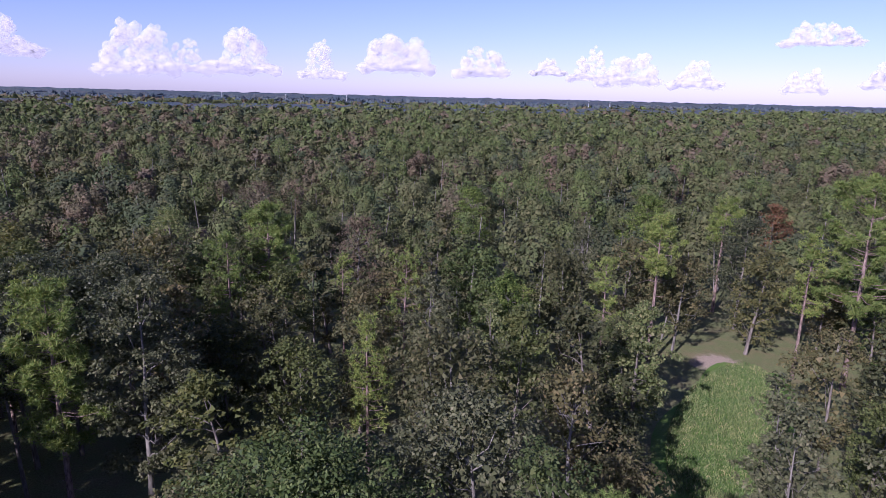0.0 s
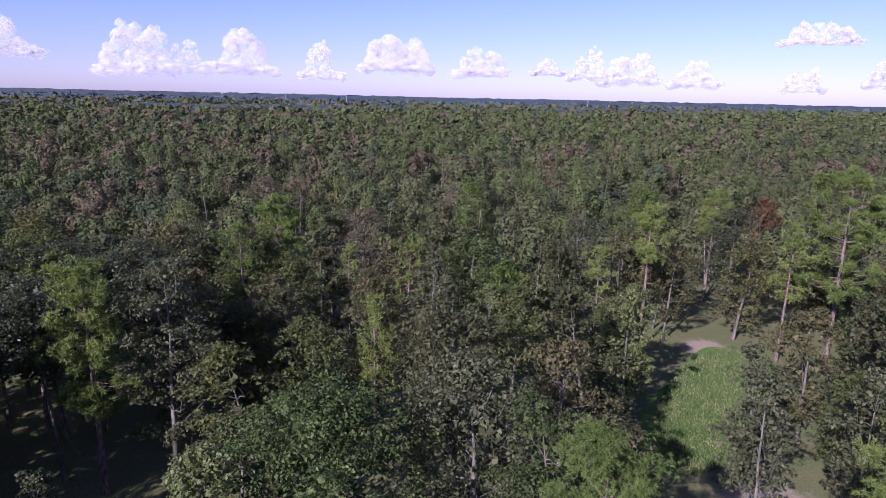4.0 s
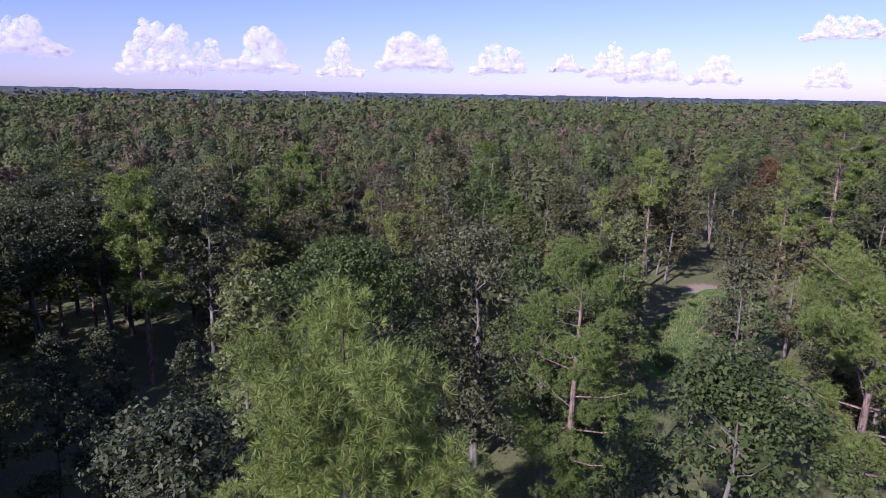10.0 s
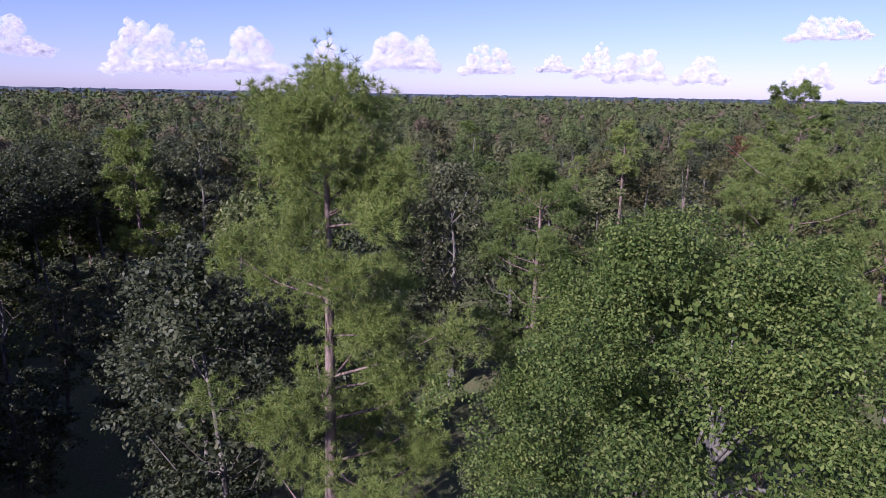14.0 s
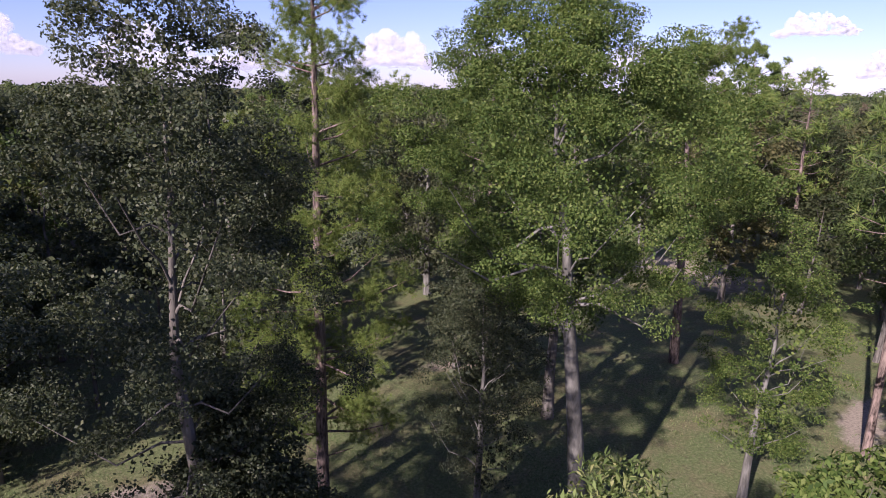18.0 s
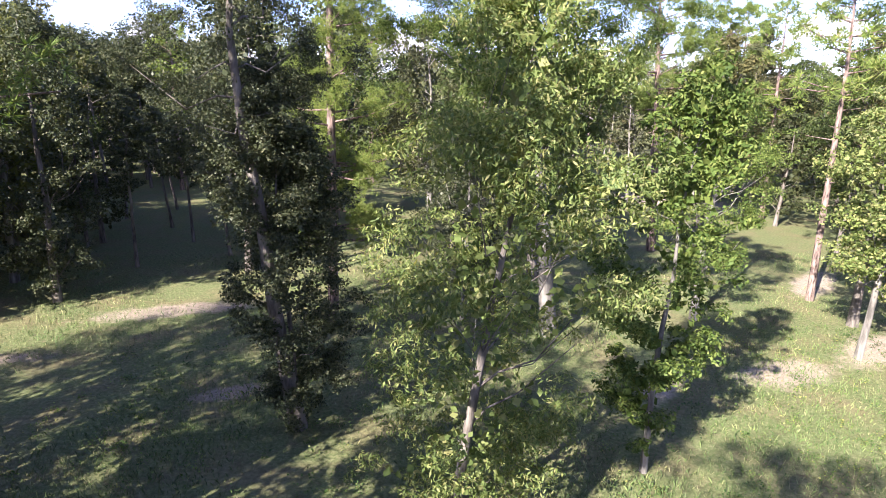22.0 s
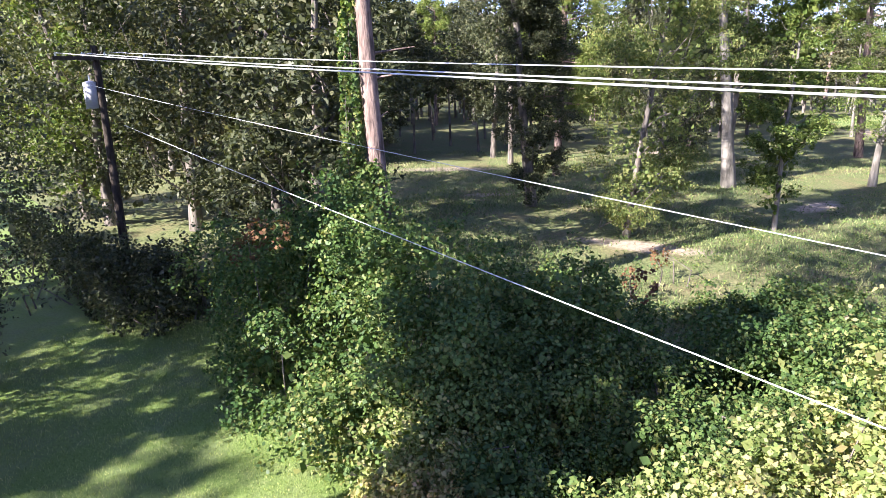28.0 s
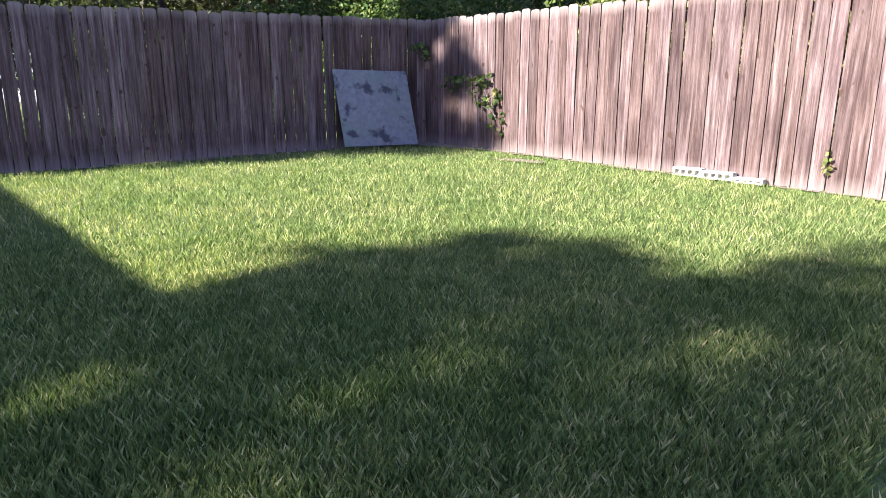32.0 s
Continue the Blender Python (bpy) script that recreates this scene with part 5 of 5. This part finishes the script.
for k, (s, ln, hh) in enumerate(((4.28, 0.29, 0.085), (4.6, 0.29, 0.08), (4.92, 0.26, 0.05))):
    bm = bmesh.new()
    cols = max(2, int(ln / 0.065))
    for c in range(cols + 1):
        x = ln * c / cols
        box(bm, (x - 0.012, 0, 0), (x + 0.012, 0.09, hh))
    box(bm, (-0.012, 0.004, 0), (ln + 0.012, 0.094, 0.02))
    box(bm, (-0.012, 0.004, hh - 0.02), (ln + 0.012, 0.094, hh + 0.004))
    box(bm, (-0.008, 0.06, 0.01), (ln + 0.008, 0.085, hh - 0.01))
    me = bpy.data.meshes.new("edging_block")
    bm.to_mesh(me)
    bm.free()
    me.materials.append(M_CONC)
    ob = tagged(new("edging_block", me), "pale perforated concrete block against the fence foot", "block", "edging blocks")
    p = CORNER + ALONG_R * s + ALONG_L * 0.14
    ob.matrix_world = Matrix.Translation((p.x, p.y, float(ground_z(p.x, p.y)) + 0.03)) @ Matrix.Rotation(math.atan2(ALONG_R.y, ALONG_R.x), 4, "Z")


# ---- the vine tangle, the bushes and the pole beyond the fence ----
def leafy_mass(name, lumps, leaves, size, mat, seed, label, stems=30, width=0.8, droop=0.25, category="bush", shoots=0):
    """A rooted mass of leaves over lumps (x, y, z, rx, ry, rz), with its stems."""
    r = rng_of(seed)
    L = np.array(lumps, float)
    area = (L[:, 3] * L[:, 4] * L[:, 5]) ** (2 / 3)
    i = r.choice(len(L), leaves, p=area / area.sum())
    # every lump is a heap of smaller tufts with hollows between them
    per = 16
    tuft = unit(r.normal(size=(len(L), per, 3)) + (0, 0, 0.3))
    big = r.uniform(0.24, 0.46, (len(L), per, 1))
    j = r.integers(0, per, leaves)
    away = unit(r.normal(size=(leaves, 3)) + 0.6 * tuft[i, j] + (0, 0, 0.15))
    at = L[i, :3] + tuft[i, j] * L[i, 3:] * 0.8 + away * L[i, 3:] * big[i, j] * r.uniform(0.3, 1.0, (leaves, 1)) ** 0.5
    d = unit(away + 0.5 * tuft[i, j])
    out = (at[:, :2] - np.array(CORNER[:2])) @ np.array(OUT_R[:2])
    ok = (at[:, 2] > 0.05) & ((out > 0.15) | ((at[:, 2] > 1.86) & (out > -0.2)) | (leaves < 1000))
    at, d = at[ok], d[ok]
    normal = unit(d + (0, 0, 0.4) + 0.85 * r.normal(size=at.shape))
    # shoots that stick out of the mass
    n = shoots
    if n:
        k = r.integers(0, len(at), n)
        way = unit(d[k] + (0, 0, 0.8) + 0.5 * r.normal(size=(n, 3)))
        reach = r.uniform(0.2, 0.85, (n, 1))
        fr = np.tile(np.linspace(0.1, 1, 12), n)[:, None]
        kk = np.repeat(np.arange(n), 12)
        more = at[k][kk] + way[kk] * reach[kk] * fr + r.normal(size=(len(kk), 3)) * 0.05 - np.array((0, 0, 0.25)) * reach[kk] * fr ** 2
        past = (more[:, :2] - np.array(CORNER[:2])) @ np.array(OUT_R[:2])
        fine = (past > 0.12) | ((more[:, 2] > 1.88) & (past > -0.3))
        more, kk = more[fine], kk[fine]
        at, normal = np.concatenate([at, more]), np.concatenate([normal, unit(way[kk] * 0.4 + r.normal(size=more.shape) * 0.6 + (0, 0, 0.5))])
    top = new(name)
    x0, y0 = L[:, 0].mean(), L[:, 1].mean()
    top.location = (x0, y0, 0)
    q, f = leaf_quads(r, at - (x0, y0, 0), normal, size, width, droop)
    if leaves > 5000:
        k = r.choice(len(L), leaves // 22, p=area / area.sum())
        p = L[k, :3] + unit(r.normal(size=(len(k), 3))) * L[k, 3:] * r.uniform(0.2, 0.72, (len(k), 1))
        p[:, 2] = np.maximum(p[:, 2], 0.2)
        p = p[(p[:, :2] - np.array(CORNER[:2])) @ np.array(OUT_R[:2]) > 0.4]
        q2, f2 = leaf_quads(r, p - (x0, y0, 0), unit(r.normal(size=p.shape)), 0.2, 0.8)
        q, f = np.concatenate([q, q2]), np.concatenate([f, f2 + len(q)])
    part_of("foliage", mesh_of("foliage", q, f, mat), top)
    wood = Wood()
    if not stems:
        for k in range(len(L) - 1 or 1):
            wood.tube([L[k, :3] - (x0, y0, 0), L[min(k + 1, len(L) - 1), :3] - (x0, y0, 0.05)], (0.006, 0.004), 4)
    for _ in range(stems):
        k = r.integers(len(L))
        e = L[k, :3] + unit(r.normal(size=3)) * L[k, 3:] * 0.8 - (x0, y0, 0)
        e[2] = max(e[2], 0.3)
        s = np.array((L[k, 0] - x0 + r.normal() * 0.4, L[k, 1] - y0 + r.normal() * 0.4, 0))
        wood.tube([s, (s + e) / 2 + r.normal(size=3) * 0.2 + (0, 0, 0.3), e], (0.03, 0.02, 0.006), 4)
    tagged(part_of("stem_growth", wood.mesh("stem_growth", M_BARK_OAK), top), kind="stuff")
    return tagged(top, label, category)


def heap(seed, spine, count, low, high):
    """Uneven lumps strewn along a spine of (x, y, half width, height)."""
    r = rng_of(seed)
    out = []
    for _ in range(count):
        t = r.uniform(0, len(spine) - 1.001)
        i = int(t)
        p = np.array(spine[i]) * (1 - t + i) + np.array(spine[i + 1]) * (t - i)
        o = r.uniform(-1, 1)
        R = r.uniform(low, high)
        top = p[3] * (1 - 0.55 * abs(o) ** 2) * r.uniform(0.72, 1.05)
        out.append((p[0] + o * p[2] * 0.5 + r.normal() * 0.3, p[1] + o * p[2] * 0.8, max(0.3, top - R * 0.9), R * r.uniform(0.9, 1.3), R * r.uniform(0.9, 1.3), R))
        out.append((p[0] + o * p[2] * 0.5, p[1] + o * p[2] * 0.8, max(0.3, (top - R) * 0.5), R * 1.2, R * 1.2, max(R, top * 0.45)))
    return out


leafy_mass("vine_tangle", heap(190, [(-11.6, 15.8, 1.8, 3.6), (-9.4, 14.2, 2.4, 4.6), (-7.2, 13.4, 2.6, 4.5), (-5.0, 12.4, 2.8, 3.9), (-3.0, 12.6, 2.6, 3.5), (-0.8, 13.2, 2.6, 3.0), (1.6, 13.6, 2.4, 2.4), (4.5, 14, 2.6, 2.4), (7.5, 14, 2.8, 3.0)], 60, 0.5, 1.25), 120000, 0.095, M_VINE, 90, "dark green mound of vines smothering the undergrowth", 60, shoots=1300)
# sun and shade put into leaf colour: pale M_BUSH here, darker M_VINE brambles
leafy_mass("low_thicket", heap(191, [(-7.2, 11.6, 0.7, 1.3), (-5.9, 10.6, 0.8, 1.7), (-4.8, 9.7, 0.8, 1.7), (-4.0, 9.0, 0.7, 1.5)], 14, 0.4, 0.75), 22000, 0.08, M_BUSH, 96, "low yellowish sunlit thicket below the vines", 24, shoots=400)
leafy_mass("low_brambles", heap(194, [(-3.2, 9.6, 1.0, 1.9), (-1.8, 10.0, 1.3, 1.9), (-0.4, 10.8, 1.5, 2.0), (1.4, 11.2, 1.6, 2.1), (3.5, 11.6, 1.8, 2.4)], 20, 0.5, 0.9), 32000, 0.085, M_VINE, 99, "dark green brambles in the hollow behind the fence", 26, shoots=400)
leafy_mass("vine_column", [(-8.9, 16.6, 2.5, 0.7, 0.7, 2.6), (-8.95, 16.8, 6.0, 0.34, 0.34, 2.6), (-8.9, 16.9, 9.5, 0.24, 0.24, 2.4), (-8.3, 16.4, 3.0, 0.6, 0.6, 1.8)], 9000, 0.12, M_VINE, 91, "climbing vines hanging up beside a pine trunk", 10, category="vine")
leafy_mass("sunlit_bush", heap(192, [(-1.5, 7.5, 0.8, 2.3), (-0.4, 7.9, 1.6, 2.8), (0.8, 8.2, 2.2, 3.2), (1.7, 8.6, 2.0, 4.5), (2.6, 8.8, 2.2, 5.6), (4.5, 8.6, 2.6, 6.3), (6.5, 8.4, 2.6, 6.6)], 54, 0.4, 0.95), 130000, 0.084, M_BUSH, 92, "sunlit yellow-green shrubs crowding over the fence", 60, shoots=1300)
leafy_mass("undergrowth", heap(193, [(-7.5, 19, 2.0, 1.9), (-3.0, 18, 2.6, 1.2), (1.0, 18.3, 2.6, 0.9), (5.0, 18.5, 2.6, 1.1), (9.0, 17.5, 2.6, 1.9), (12.5, 15, 2.5, 3.0)], 26, 0.5, 0.9), 36000, 0.11, M_VINE, 97, "low leafy undergrowth at the edge of the woods", 40, shoots=500)
# the shade round the pole is also put into the dark leaf colour
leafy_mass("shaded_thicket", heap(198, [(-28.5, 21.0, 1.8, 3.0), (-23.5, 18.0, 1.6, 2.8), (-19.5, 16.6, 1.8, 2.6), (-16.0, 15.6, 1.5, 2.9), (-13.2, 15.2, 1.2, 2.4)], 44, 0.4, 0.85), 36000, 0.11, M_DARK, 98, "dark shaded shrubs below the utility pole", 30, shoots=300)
leafy_mass("red_sumac", [(-9.3, 12.7, 3.7, 0.6, 0.4, 0.35), (-1.2, 15.0, 2.4, 0.3, 0.3, 0.4), (-9.9, 12.6, 3.3, 0.4, 0.4, 0.25), (-0.4, 22.8, 0.9, 0.35, 0.3, 0.4), (-1.3, 20.2, 0.9, 0.35, 0.3, 0.4)], 700, 0.1, M_RED, 93, "reddish dying leaves in the vine tangle", 6)
leafy_mass("fence_vine", [(-2.82, 6.3, 0.85, 0.24, 0.1, 0.2), (-2.62, 6.18, 0.5, 0.12, 0.08, 0.3), (-3.27, 6.56, 0.95, 0.25, 0.08, 0.12), (-3.98, 6.9, 1.42, 0.14, 0.1, 0.14)], 300, 0.07, M_VINE, 94, "leafy vine hanging on the cedar fence", 0, category="vine")
leafy_mass("fence_weed", [(0.91, 4.12, 0.1, 0.04, 0.02, 0.22)], 42, 0.045, M_BUSH, 95, "small yellow-leaved weed at the fence", 0, category="weed")

# the utility pole with its transformer and wires
pole = new("utility_pole")
pole.location = (-19.4, 19.2, 0)
w_ = Wood()
w_.tube([(0, 0, 0), (0, 0, 4), (0, 0, 8.2)], (0.16, 0.14, 0.11), 10)
part_of("shaft", w_.mesh("shaft", M_POLE), pole)
wdir = Vector((0.857, -0.515, 0))
cross = Vector((0.515, 0.857, 0))
bm = bmesh.new()
box(bm, (-1.35, -0.05, 7.72), (1.7, 0.05, 7.84))
bm.transform(Matrix.Rotation(math.atan2(cross.y, cross.x), 4, "Z") @ Matrix.Translation((0, -0.16, 0)))
part("crossarm", bm, M_POLE, pole)
for o in (-1.2, -0.4, 0.3, 1.6):
    w_ = Wood()
    p = cross * o
    w_.tube([(p.x, p.y, 7.84), (p.x, p.y, 7.9), (p.x, p.y, 7.92), (p.x, p.y, 7.98)], (0.03, 0.03, 0.05, 0.02), 8)
    part_of("insulator", w_.mesh("insulator", M_WHITE), pole)
w_ = Wood()
w_.tube([(-0.32, -0.1, 6.1), (-0.32, -0.1, 6.12), (-0.32, -0.1, 6.98), (-0.32, -0.1, 7.0), (-0.32, -0.1, 7.06)], (0.02, 0.23, 0.23, 0.2, 0.02), 14)
tr = part_of("transformer", w_.mesh("transformer", M_STEEL), pole, "pale grey cylindrical transformer can")
w_ = Wood()
w_.tube([(-0.32, -0.1, 7.05), (-0.32, -0.1, 7.25)], (0.04, 0.02), 7)
part_of("bushing", w_.mesh("bushing", M_WHITE), tr)
tagged(pole, "dark wooden utility pole with a grey transformer and crossarm", "utility pole")

M_WIRE = material("aluminium_wire", lambda nt, b: nt.links.new(ramp(nt, noise_of(nt, 3.0), [(0.3, (0.5, 0.5, 0.52)), (0.7, (0.62, 0.62, 0.62))]), b.inputs["Base Color"]), 0.45, 0.5)
for a0, z0, a1, z1, sag, rad in ((0.3, 8.0, 1.67, 6.74, 0.1, 0.009), (-0.4, 7.95, -0.08, 6.58, 0.1, 0.01), (-1.2, 7.95, -0.6, 6.53, 0.1, 0.012), (-0.29, 6.9, 0.14, 4.97, 0.1, 0.005), (0.6, 5.5, -0.6, 3.46, 0.1, 0.009)):
    p, swing = Vector((-19.4, 19.2, 0)) + cross * a0, cross * (a1 - a0)
    w_ = Wood()
    ts = np.linspace(0, 1, 25)
    ln = 31.0
    w_.tube([(p.x + wdir.x * ln * t + swing.x * t, p.y + wdir.y * ln * t + swing.y * t, z0 + (z1 - z0) * t - sag * 4 * t * (1 - t)) for t in ts], np.full(25, rad), 6)
    tagged(new("power_line", w_.mesh("power_line", M_WIRE)), "bright bare aluminium wire strung from the pole", "wire", "wires on the pole")
